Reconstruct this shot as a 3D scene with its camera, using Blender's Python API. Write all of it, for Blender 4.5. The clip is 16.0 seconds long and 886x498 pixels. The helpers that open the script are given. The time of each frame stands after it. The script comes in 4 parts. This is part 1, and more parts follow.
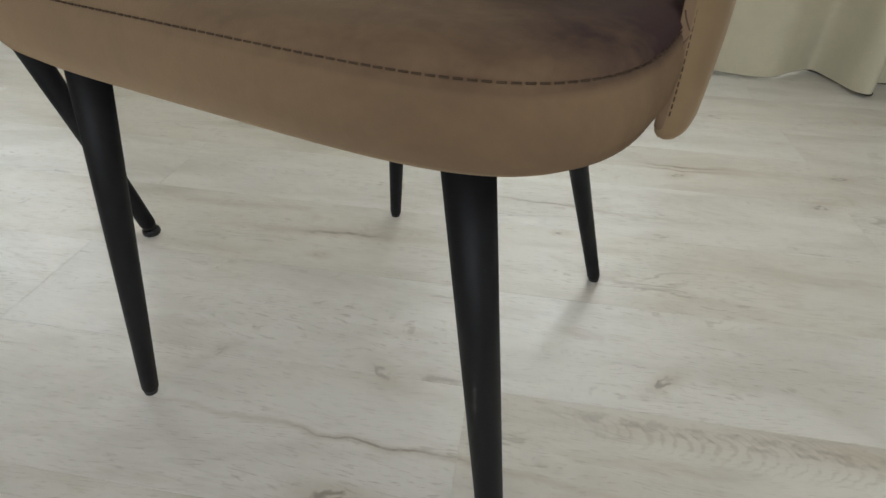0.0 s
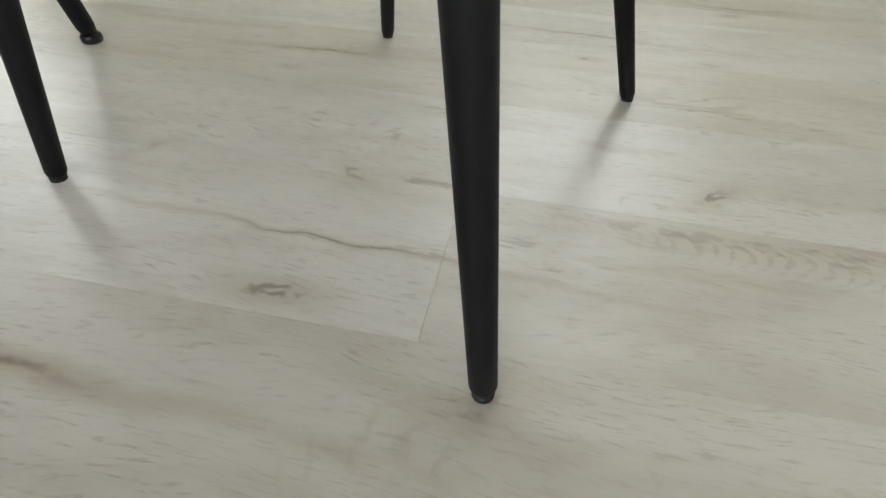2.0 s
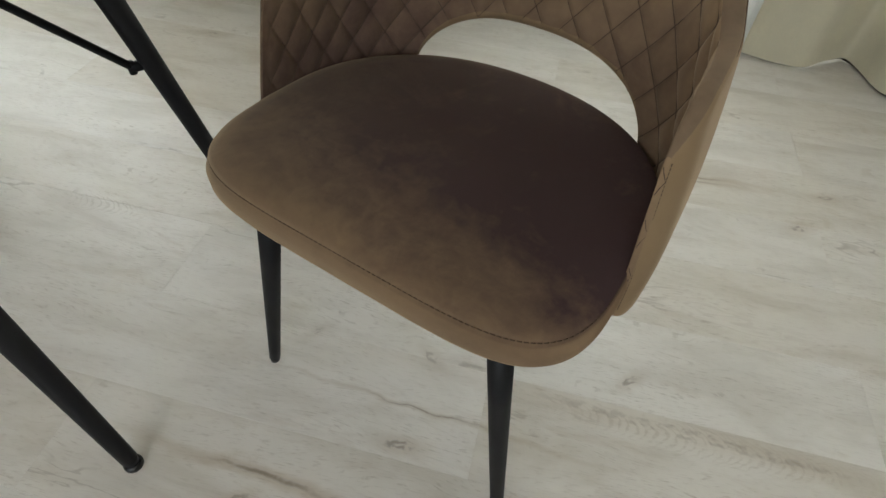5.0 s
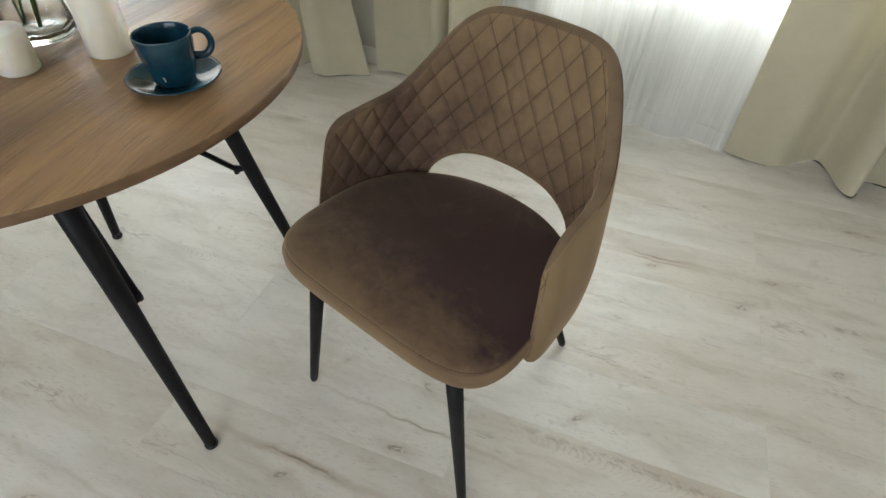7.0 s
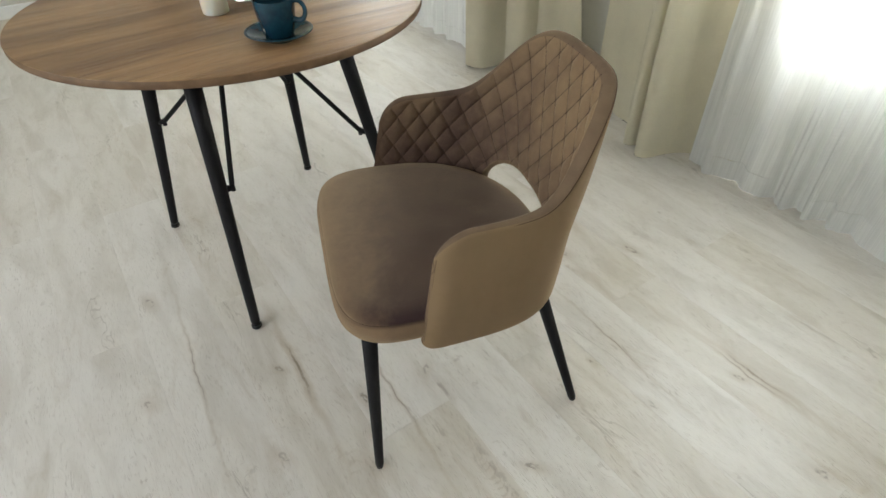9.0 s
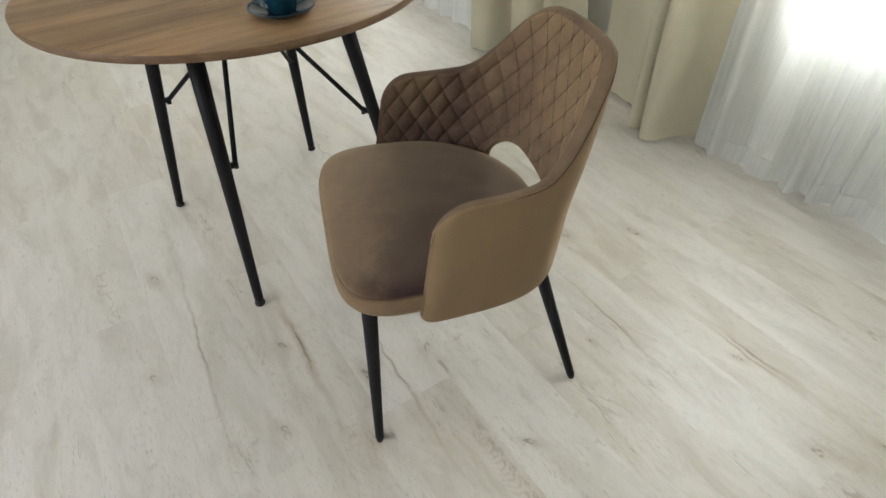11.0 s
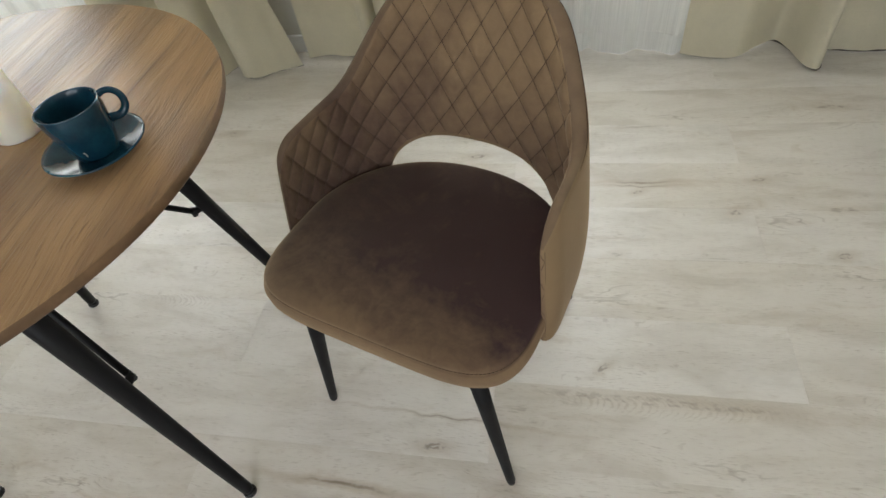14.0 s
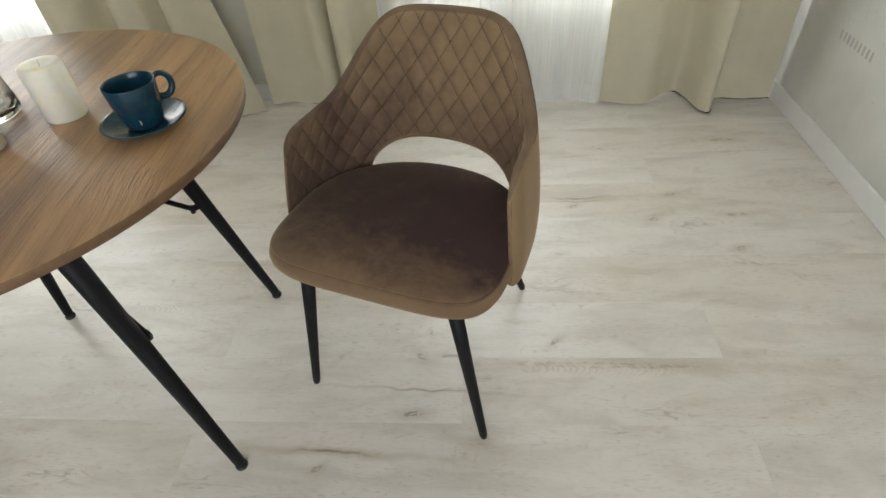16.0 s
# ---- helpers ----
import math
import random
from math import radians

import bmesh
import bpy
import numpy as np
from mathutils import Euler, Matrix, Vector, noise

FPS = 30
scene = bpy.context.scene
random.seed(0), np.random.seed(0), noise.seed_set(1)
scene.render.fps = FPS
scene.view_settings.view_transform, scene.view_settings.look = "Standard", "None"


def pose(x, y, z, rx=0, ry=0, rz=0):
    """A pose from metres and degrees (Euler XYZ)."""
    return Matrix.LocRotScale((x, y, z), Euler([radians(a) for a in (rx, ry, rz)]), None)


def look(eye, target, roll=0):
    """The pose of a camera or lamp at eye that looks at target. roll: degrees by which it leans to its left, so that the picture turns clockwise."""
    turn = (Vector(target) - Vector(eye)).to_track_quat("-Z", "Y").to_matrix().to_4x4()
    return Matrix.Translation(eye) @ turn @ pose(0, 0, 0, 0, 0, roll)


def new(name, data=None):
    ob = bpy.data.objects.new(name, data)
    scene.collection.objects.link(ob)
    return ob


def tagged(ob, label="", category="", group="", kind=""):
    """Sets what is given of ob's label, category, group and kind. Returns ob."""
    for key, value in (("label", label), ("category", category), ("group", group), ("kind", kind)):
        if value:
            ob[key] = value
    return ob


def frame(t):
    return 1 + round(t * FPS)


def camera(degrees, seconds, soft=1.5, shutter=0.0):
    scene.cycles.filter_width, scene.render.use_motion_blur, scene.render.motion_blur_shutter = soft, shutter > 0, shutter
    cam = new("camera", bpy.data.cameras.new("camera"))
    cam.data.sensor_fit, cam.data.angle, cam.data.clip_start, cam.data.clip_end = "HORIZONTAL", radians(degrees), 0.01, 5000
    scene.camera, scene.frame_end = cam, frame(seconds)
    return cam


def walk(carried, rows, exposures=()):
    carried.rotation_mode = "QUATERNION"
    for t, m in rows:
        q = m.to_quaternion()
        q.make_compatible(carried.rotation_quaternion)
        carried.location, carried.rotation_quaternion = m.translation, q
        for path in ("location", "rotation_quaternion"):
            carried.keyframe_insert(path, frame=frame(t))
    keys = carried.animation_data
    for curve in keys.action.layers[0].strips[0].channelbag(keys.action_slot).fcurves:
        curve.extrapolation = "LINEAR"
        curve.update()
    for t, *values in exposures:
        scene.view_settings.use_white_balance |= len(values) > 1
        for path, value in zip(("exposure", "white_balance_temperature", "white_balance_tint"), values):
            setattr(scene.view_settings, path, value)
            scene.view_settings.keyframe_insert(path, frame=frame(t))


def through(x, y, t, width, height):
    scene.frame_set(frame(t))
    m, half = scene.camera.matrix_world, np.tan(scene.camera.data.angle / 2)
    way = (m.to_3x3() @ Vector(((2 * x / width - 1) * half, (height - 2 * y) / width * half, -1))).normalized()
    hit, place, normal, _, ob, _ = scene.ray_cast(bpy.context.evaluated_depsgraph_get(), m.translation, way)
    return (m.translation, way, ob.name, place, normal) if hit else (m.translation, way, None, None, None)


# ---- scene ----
cam = camera(77.74, 16.0)
PATH = [
    (0, (0.1096, 0.1988, 0.5504), (-0.0071, 1.8079, -0.6316), 1.94),
    (0.5, (0.1231, 0.2272, 0.4565), (-0.0160, 1.8345, -0.7255), 2.42),
    (1, (0.1285, 0.2367, 0.3790), (-0.0277, 1.8404, -0.8058), 2.52),
    (1.5, (0.1354, 0.2333, 0.3375), (-0.0172, 1.8036, -0.8917), 2.67),
    (2, (0.1402, 0.2137, 0.3122), (-0.0061, 1.7115, -1.0052), 2.78),
    (2.5, (0.1282, 0.1910, 0.3476), (-0.0009, 1.6215, -1.0442), 3.34),
    (3, (0.1151, 0.1892, 0.4176), (-0.0047, 1.5692, -1.0250), 4.11),
    (3.5, (0.1084, 0.2017, 0.5050), (-0.0134, 1.5413, -0.9751), 4.31),
    (4, (0.0896, 0.2131, 0.6281), (-0.0332, 1.5215, -0.8795), 4.60),
    (4.5, (0.0810, 0.1988, 0.7551), (-0.0664, 1.5084, -0.7493), 4.30),
    (5, (0.0757, 0.1529, 0.8916), (-0.0919, 1.4680, -0.6059), 3.99),
    (5.2, (0.0786, 0.1307, 0.9512), (-0.0989, 1.4433, -0.5473), 3.51),
    (7.3, (0.2732, -0.0659, 1.1870), (-0.1953, 1.3430, -0.1529), 1.99),
    (7.5, (0.3257, -0.0821, 1.1709), (-0.2579, 1.3170, -0.1337), 1.13),
    (8, (0.4553, -0.0146, 1.1683), (-0.3999, 1.2403, -0.1332), 0.06),
    (8.5, (0.5820, 0.0761, 1.1622), (-0.4632, 1.1693, -0.1464), -1.45),
    (9, (0.7342, 0.1660, 1.1723), (-0.4667, 1.0946, -0.1298), -0.96),
    (9.2, (0.7779, 0.1970, 1.1712), (-0.4573, 1.0773, -0.1325), -0.17),
    (11.3, (0.7456, 0.1423, 1.1600), (-0.4213, 1.0542, -0.1841), -1.26),
    (11.5, (0.7195, 0.1135, 1.1595), (-0.3835, 1.0882, -0.1945), -2.11),
    (12, (0.6541, 0.0817, 1.1647), (-0.2571, 1.2157, -0.2078), -4.68),
    (12.5, (0.5255, 0.0685, 1.1724), (-0.2088, 1.3024, -0.2199), -5.38),
    (13, (0.3963, 0.0603, 1.1659), (-0.1739, 1.3437, -0.2581), -8.85),
    (13.5, (0.3084, 0.0562, 1.1658), (-0.1471, 1.3258, -0.3110), -11.03),
    (14, (0.1901, 0.0511, 1.1963), (-0.1046, 1.3350, -0.3087), -11.21),
    (14.5, (0.1332, 0.0338, 1.2248), (-0.0160, 1.3282, -0.2925), -8.74),
    (15, (0.1249, -0.0453, 1.2352), (0.0520, 1.3220, -0.2226), -6.27),
    (15.5, (0.1184, -0.1429, 1.2217), (0.0615, 1.2918, -0.1705), -5.38),
    (16, (0.1179, -0.2326, 1.2067), (0.0624, 1.2465, -0.1384), -4.96),
]
EXPOSURES = [(0, -0.23, 6280, 11.5), (2.0, -0.15, 6350, 10.5), (3.5, -0.19, 6240, 10.3), (5.0, -0.27, 6340, 10), (7.5, -0.12, 6330, 10.3), (9.0, -0.01, 6330, 10.7), (11.5, -0.01, 6400, 11.5), (12.5, -0.09, 6450, 12), (14.5, -0.13, 6450, 12.5), (16.0, -0.08, 6450, 12)]
walk(cam, [(t, look(eye, target, roll)) for t, eye, target, roll in PATH], EXPOSURES)

# ---- world and light ----
ROOM = pose(0, 0, 0, 0, 0, -4.0)          # the room's axes: x along the boards, y towards the windows
world = bpy.data.worlds.new("sky_world")
scene.world = world
world.use_nodes = True
wn = world.node_tree
sky = wn.nodes.new("ShaderNodeTexSky")
sky.sky_type, sky.sun_disc = "NISHITA", False
sky.sun_elevation, sky.sun_rotation = radians(48), radians(150)
wn.links.new(sky.outputs[0], wn.nodes["Background"].inputs[0])
wn.nodes["Background"].inputs[1].default_value = 0.15


def window_light(name, p, q, z, w, h, watts, tip=-90, tint=(0.925, 0.97, 1.0)):
    lamp = bpy.data.lights.new(name, "AREA")
    lamp.shape, lamp.size, lamp.size_y, lamp.energy = "RECTANGLE", w, h, watts
    lamp.color = tint
    ob = new(name, lamp)
    ob.matrix_world = ROOM @ pose(p, q, z, tip, 0, 0)
    return ob


window_light("window_light_east", 0.25, 2.29, 1.39, 1.15, 1.56, 87)
window_light("window_light_west", -2.3, 2.29, 1.39, 1.5, 1.56, 110)
# added fill lamp on the unseen south side, to brighten what faces it
window_light("fill_light_south", -0.3, -2.44, 1.45, 2.2, 1.6, 43, 90)


# ---- materials ----
class Mat:
    """A node material with short ways to add nodes."""

    def __init__(self, name, rough=0.5, metal=0.0):
        self.m = bpy.data.materials.new(name)
        self.m.use_nodes = True
        self.nt = self.m.node_tree
        self.b = self.nt.nodes["Principled BSDF"]
        self.b.inputs["Roughness"].default_value = rough
        self.b.inputs["Metallic"].default_value = metal

    def node(self, kind, **ins):
        n = self.nt.nodes.new("ShaderNode" + kind)
        for k, v in ins.items():
            self.put(n.inputs[k.replace("_", " ")], v)
        return n

    def put(self, socket, v):
        if isinstance(v, bpy.types.NodeSocket):
            self.nt.links.new(v, socket)
        else:
            socket.default_value = v

    def set(self, **ins):
        for k, v in ins.items():
            self.put(self.b.inputs[k.replace("_", " ")], v)

    def math(self, op, a, b=0.0, c=0.0):
        n = self.nt.nodes.new("ShaderNodeMath")
        n.operation = op
        for i, v in enumerate((a, b, c)):
            self.put(n.inputs[i], v)
        return n.outputs[0]

    def vec(self, op, a, b=(0, 0, 0)):
        n = self.nt.nodes.new("ShaderNodeVectorMath")
        n.operation = op
        self.put(n.inputs[0], a)
        self.put(n.inputs[1], b)
        return n

    def mix(self, f, a, b):
        n = self.nt.nodes.new("ShaderNodeMix")
        n.data_type = "RGBA"
        for i, v in ((0, f), (6, a), (7, b)):
            self.put(n.inputs[i], v)
        return n.outputs[2]

    def ramp(self, v, lo, hi, a=0.0, b=1.0):
        n = self.nt.nodes.new("ShaderNodeMapRange")
        n.interpolation_type = "SMOOTHSTEP"
        for i, x in enumerate((v, lo, hi, a, b)):
            self.put(n.inputs[i], x)
        return n.outputs[0]

    def coords(self, which="Object", scale=(1, 1, 1), rot=(0, 0, 0), offset=None):
        tc = self.nt.nodes.new("ShaderNodeTexCoord")
        src = tc.outputs[which]
        if offset is not None:
            src = self.vec("ADD", src, offset).outputs[0]
        mp = self.nt.nodes.new("ShaderNodeMapping")
        mp.inputs["Scale"].default_value = scale
        mp.inputs["Rotation"].default_value = [radians(a) for a in rot]
        self.put(mp.inputs["Vector"], src)
        return mp.outputs[0]

    def noise(self, v, scale, detail=4.0, rough=0.55, dist=0.0):
        n = self.nt.nodes.new("ShaderNodeTexNoise")
        for k, x in (("Vector", v), ("Scale", scale), ("Detail", detail), ("Roughness", rough), ("Distortion", dist)):
            self.put(n.inputs[k], x)
        return n.outputs["Fac"]

    def bump(self, h, strength=0.3, dist=0.001):
        n = self.nt.nodes.new("ShaderNodeBump")
        self.put(n.inputs["Height"], h)
        n.inputs["Strength"].default_value = strength
        n.inputs["Distance"].default_value = dist
        self.nt.links.new(n.outputs[0], self.b.inputs["Normal"])


def c(r, g, b):
    return (r, g, b, 1.0)


# Marks of the boards' print, in the room's axes: x, y, half length, half width, strength, turn in degrees.
MARKS = (
    (-0.051, 0.495, 0.030, 0.010, 0.9, 4), (0.318, 0.719, 0.022, 0.008, 0.8, 40), (-0.235, 0.391, 0.140, 0.0065, 1.0, -2),
    (-0.262, 0.352, 0.018, 0.008, 0.6, 30), (-0.02, 0.563, 0.16, 0.003, 0.8, -3), (0.116, 0.427, 0.034, 0.012, 0.5, 20),
    (-0.058, 1.474, 0.030, 0.010, 0.8, 5), (-0.711, 0.125, 0.026, 0.012, 0.7, 10), (-0.345, 0.044, 0.022, 0.012, 0.6, 30),
    (-0.40, 0.172, 0.22, 0.003, 0.7, -4), (0.45, 1.352, 0.12, 0.006, 0.8, 1), (0.17, 1.135, 0.16, 0.003, 0.7, -3),
    (0.364, 1.065, 0.020, 0.010, 0.5, 15), (0.922, 1.081, 0.024, 0.012, 0.8, 12), (0.968, 1.246, 0.050, 0.011, 0.5, 4),
    (-0.19, 0.960, 0.11, 0.007, 0.7, 3), (0.42, 0.642, 0.34, 0.012, 0.4, -1), (0.437, 1.310, 0.018, 0.008, 0.6, 20),
    (0.695, 1.231, 0.024, 0.012, 0.7, 25), (0.44, 1.337, 0.12, 0.004, 0.7, 0), (-0.022, 0.269, 0.022, 0.009, 0.5, 15), (0.78, 1.365, 0.024, 0.009, 0.6, 8),
    (-0.268, 0.661, 0.022, 0.008, 0.5, 50), (-0.042, 0.667, 0.022, 0.010, 0.55, -40), (0.19, 1.038, 0.014, 0.006, 0.6, 0), (-0.21, 0.895, 0.014, 0.006, 0.5, 0),
    (1.06, 1.71, 0.055, 0.012, 0.6, 0), (0.47, 1.62, 0.09, 0.005, 0.5, 2),
)


def board_material():
    m = Mat("whitewashed_oak_laminate", 0.36)
    info = m.node("ObjectInfo")
    rnd = info.outputs["Random"]
    off = m.node("CombineXYZ", X=m.math("MULTIPLY", rnd, 37.0), Y=m.math("MULTIPLY", rnd, 11.0), Z=0.0).outputs[0]
    # grain bends round soft eyes
    wide = m.coords("Object", (1.1, 5.0, 1), offset=off)
    warp = m.noise(wide, 2.2, 3, 0.5)
    flow = m.vec("ADD", off, m.node("CombineXYZ", X=0.0, Y=m.math("MULTIPLY", m.math("SUBTRACT", warp, 0.5), 0.09), Z=0.0).outputs[0]).outputs[0]
    g1 = m.noise(m.coords("Object", (5.0, 62, 1), offset=flow), 1.0, 5, 0.6, 0.9)
    g2 = m.noise(m.coords("Object", (42, 380, 1), offset=flow), 1.0, 3, 0.6)
    cloud = m.noise(m.coords("Object", (1.6, 5.5, 1), offset=off), 2.0, 5, 0.6, 0.5)
    blotch = m.noise(m.coords("Object", (5.5, 19, 1), offset=off), 1.0, 6, 0.66, 1.0)
    sep = m.node("SeparateXYZ", Vector=m.coords("Object", (1, 1, 1), offset=off))
    rings = m.math("SINE", m.math("ADD", m.math("MULTIPLY", warp, 120.0), m.math("MULTIPLY", sep.outputs[1], 60.0)))
    ringmask = m.ramp(m.noise(wide, 1.3, 2, 0.5), 0.58, 0.70)
    light, mid, dark = c(0.758, 0.716, 0.645), c(0.640, 0.592, 0.514), c(0.38, 0.315, 0.245)
    col = m.mix(m.ramp(cloud, 0.30, 0.60), mid, light)
    col = m.mix(m.math("MULTIPLY", m.ramp(blotch, 0.52, 0.78), 0.42), col, c(0.50, 0.415, 0.305))
    col = m.mix(m.math("MULTIPLY", m.ramp(g1, 0.54, 0.80), 0.20), col, dark)
    # short dashes of fine grain, gathered in patches
    dash = m.math("MULTIPLY", m.ramp(g2, 0.52, 0.70), m.ramp(m.noise(m.coords("Object", (3.5, 9, 1), offset=off), 1.0, 4, 0.6), 0.38, 0.66, 0.20, 0.52))
    col = m.mix(dash, col, dark)
    col = m.mix(m.math("MULTIPLY", m.math("MULTIPLY", m.ramp(rings, 0.3, 1.0), ringmask), 0.16), col, dark)
    # hairline veins
    hair = m.math("ABSOLUTE", m.math("SUBTRACT", m.noise(m.coords("Object", (2.1, 11, 1), offset=flow), 1.0, 4, 0.55, 0.6), 0.5))
    hairmask = m.math("MULTIPLY", m.ramp(m.noise(m.coords("Object", (2.6, 7, 1), offset=off), 1.3, 3, 0.5), 0.56, 0.66), m.ramp(g1, 0.35, 0.6, 0.3, 1.0))
    col = m.mix(m.math("MULTIPLY", m.math("MULTIPLY", m.ramp(hair, 0.011, 0.002), hairmask), 0.40), col, c(0.26, 0.205, 0.15))
    # small eyes strewn over the boards, each with a dark crescent
    stir = m.node("TexNoise", Vector=m.coords("Object", (1, 1, 1), offset=off), Scale=26.0, Detail=4.0)
    bent = m.vec("ADD", m.coords("Object", (2.6, 5.2, 1), offset=off), m.vec("MULTIPLY", m.vec("SUBTRACT", stir.outputs["Color"], (0.5, 0.5, 0.5)).outputs[0], (0.12, 0.16, 0)).outputs[0]).outputs[0]
    vor = m.node("TexVoronoi", Vector=bent, Scale=1.0)
    pick = m.node("SeparateColor", Color=vor.outputs["Color"])
    size = m.ramp(pick.outputs[0], 0.35, 1.0, 0.0, 1.0)
    far = m.math("DIVIDE", vor.outputs["Distance"], m.math("MULTIPLY_ADD", size, 0.12, 0.02))
    col = m.mix(m.math("MULTIPLY", m.math("MULTIPLY", m.ramp(far, 1.6, 0.3), size), 0.30), col, c(0.42, 0.345, 0.26))
    curl = m.ramp(m.math("ABSOLUTE", m.math("SUBTRACT", far, 0.42)), 0.20, 0.03)
    curl = m.math("MULTIPLY", m.math("MULTIPLY", curl, size), m.ramp(stir.outputs["Fac"], 0.44, 0.56))
    col = m.mix(m.math("MULTIPLY", curl, 0.46), col, c(0.24, 0.185, 0.135))
    # the marks that can be told apart
    pos = m.node("NewGeometry").outputs["Position"]
    turn = m.nt.nodes.new("ShaderNodeVectorRotate")
    turn.rotation_type = "Z_AXIS"
    m.put(turn.inputs["Vector"], pos)
    turn.inputs["Angle"].default_value = radians(4.0)
    rp = turn.outputs[0]
    flat_rp = rp
    wob = m.node("TexNoise", Vector=rp, Scale=46.0, Detail=5.0)
    rp = m.vec("ADD", flat_rp, m.vec("MULTIPLY", m.vec("SUBTRACT", wob.outputs["Color"], (0.5, 0.5, 0.5)).outputs[0], (0.026, 0.016, 0)).outputs[0]).outputs[0]
    sway = m.node("TexNoise", Vector=flat_rp, Scale=13.0, Detail=4.0, Roughness=0.5)
    long_rp = m.vec("ADD", flat_rp, m.vec("MULTIPLY", m.vec("SUBTRACT", sway.outputs["Color"], (0.5, 0.5, 0.5)).outputs[0], (0.02, 0.030, 0)).outputs[0]).outputs[0]
    # arched figures of two boards
    for ax, ay, half in ((0.47, 0.628, 0.37), (-0.846, 0.838, 0.15)):
        fig = m.node("SeparateXYZ", Vector=m.vec("SUBTRACT", rp, (ax, ay, 0)).outputs[0])
        bow = m.math("MULTIPLY_ADD", m.math("MULTIPLY", fig.outputs[1], fig.outputs[1]), 46.0, fig.outputs[0])
        arch = m.math("SINE", m.math("MULTIPLY_ADD", m.noise(rp, 11.0, 4, 0.6), 13.0, m.math("MULTIPLY", bow, 400.0)))
        spread = m.vec("LENGTH", m.vec("MULTIPLY", m.vec("SUBTRACT", rp, (ax, ay + 0.004, 0)).outputs[0], (1 / half, 26.0, 0)).outputs[0]).outputs["Value"]
        col = m.mix(m.math("MULTIPLY", m.math("MULTIPLY", m.ramp(arch, 0.1, 1.0), m.ramp(spread, 1.0, 0.4)), m.ramp(g1, 0.38, 0.62, 0.05, 0.36)), col, c(0.43, 0.365, 0.29))
    # rings that spread round one knot
    ring_at = m.vec("MULTIPLY", m.vec("SUBTRACT", long_rp, (0.135, 0.388, 0)).outputs[0], (1.0, 1.9, 0)).outputs[0]
    ring_d = m.vec("LENGTH", ring_at).outputs["Value"]
    ring = m.math("SINE", m.math("MULTIPLY_ADD", m.noise(flat_rp, 13.0, 4, 0.6), 26.0, m.math("MULTIPLY", ring_d, 230.0)))
    ring = m.math("MULTIPLY", m.math("MULTIPLY", m.ramp(ring, 0.3, 1.0), m.ramp(ring_d, 0.19, 0.04)), m.ramp(m.noise(flat_rp, 22.0, 3, 0.6), 0.44, 0.62, 0.0, 0.26))
    col = m.mix(ring, col, c(0.42, 0.34, 0.25))
    total, halo, crack = 0.0, 0.0, 0.0
    for x, y, a, b, k, deg in MARKS:
        thin = a > 0.08 and b < 0.010
        mp = m.node("Mapping", Vector=m.vec("SUBTRACT", long_rp if thin else rp, (x, y, 0)).outputs[0])
        mp.inputs["Rotation"].default_value = (0, 0, radians(-deg))
        flat = m.vec("MULTIPLY", mp.outputs[0], (1 / a, 1 / b, 0)).outputs[0]
        d = m.vec("LENGTH", flat).outputs["Value"]
        if thin:
            crack = m.math("MAXIMUM", crack, m.math("MULTIPLY", m.ramp(d, 0.90, 0.15), k))
        else:
            total = m.math("MAXIMUM", total, m.math("MULTIPLY", m.ramp(m.math("ABSOLUTE", m.math("SUBTRACT", d, 0.5)), 0.42, 0.05), k))
        halo = m.math("MAXIMUM", halo, m.math("MULTIPLY", m.ramp(d, 2.8, 0.4), k))
    streak = m.ramp(wob.outputs["Fac"], 0.42, 0.56)
    col = m.mix(m.math("MULTIPLY", halo, 0.50), col, c(0.45, 0.36, 0.25))
    col = m.mix(m.math("MULTIPLY", m.math("MULTIPLY", total, streak), 0.72), col, c(0.20, 0.150, 0.105))
    col = m.mix(m.math("MULTIPLY", m.math("MULTIPLY", crack, m.ramp(wob.outputs["Fac"], 0.30, 0.56, 0.35, 1.0)), 0.72), col, c(0.19, 0.135, 0.085))
    tint = m.math("MULTIPLY_ADD", rnd, 0.075, 0.955)
    hsv = m.node("HueSaturation", Color=col, Value=tint, Saturation=m.math("MULTIPLY_ADD", rnd, -0.3, 1.1))
    m.set(Base_Color=hsv.outputs[0], Roughness=m.math("MULTIPLY_ADD", g1, 0.05, 0.275), Specular_IOR_Level=0.5)
    m.bump(m.math("ADD", m.math("MULTIPLY", g1, 0.4), m.math("MULTIPLY", g2, 0.5)), 0.11, 0.0008)
    return m.m


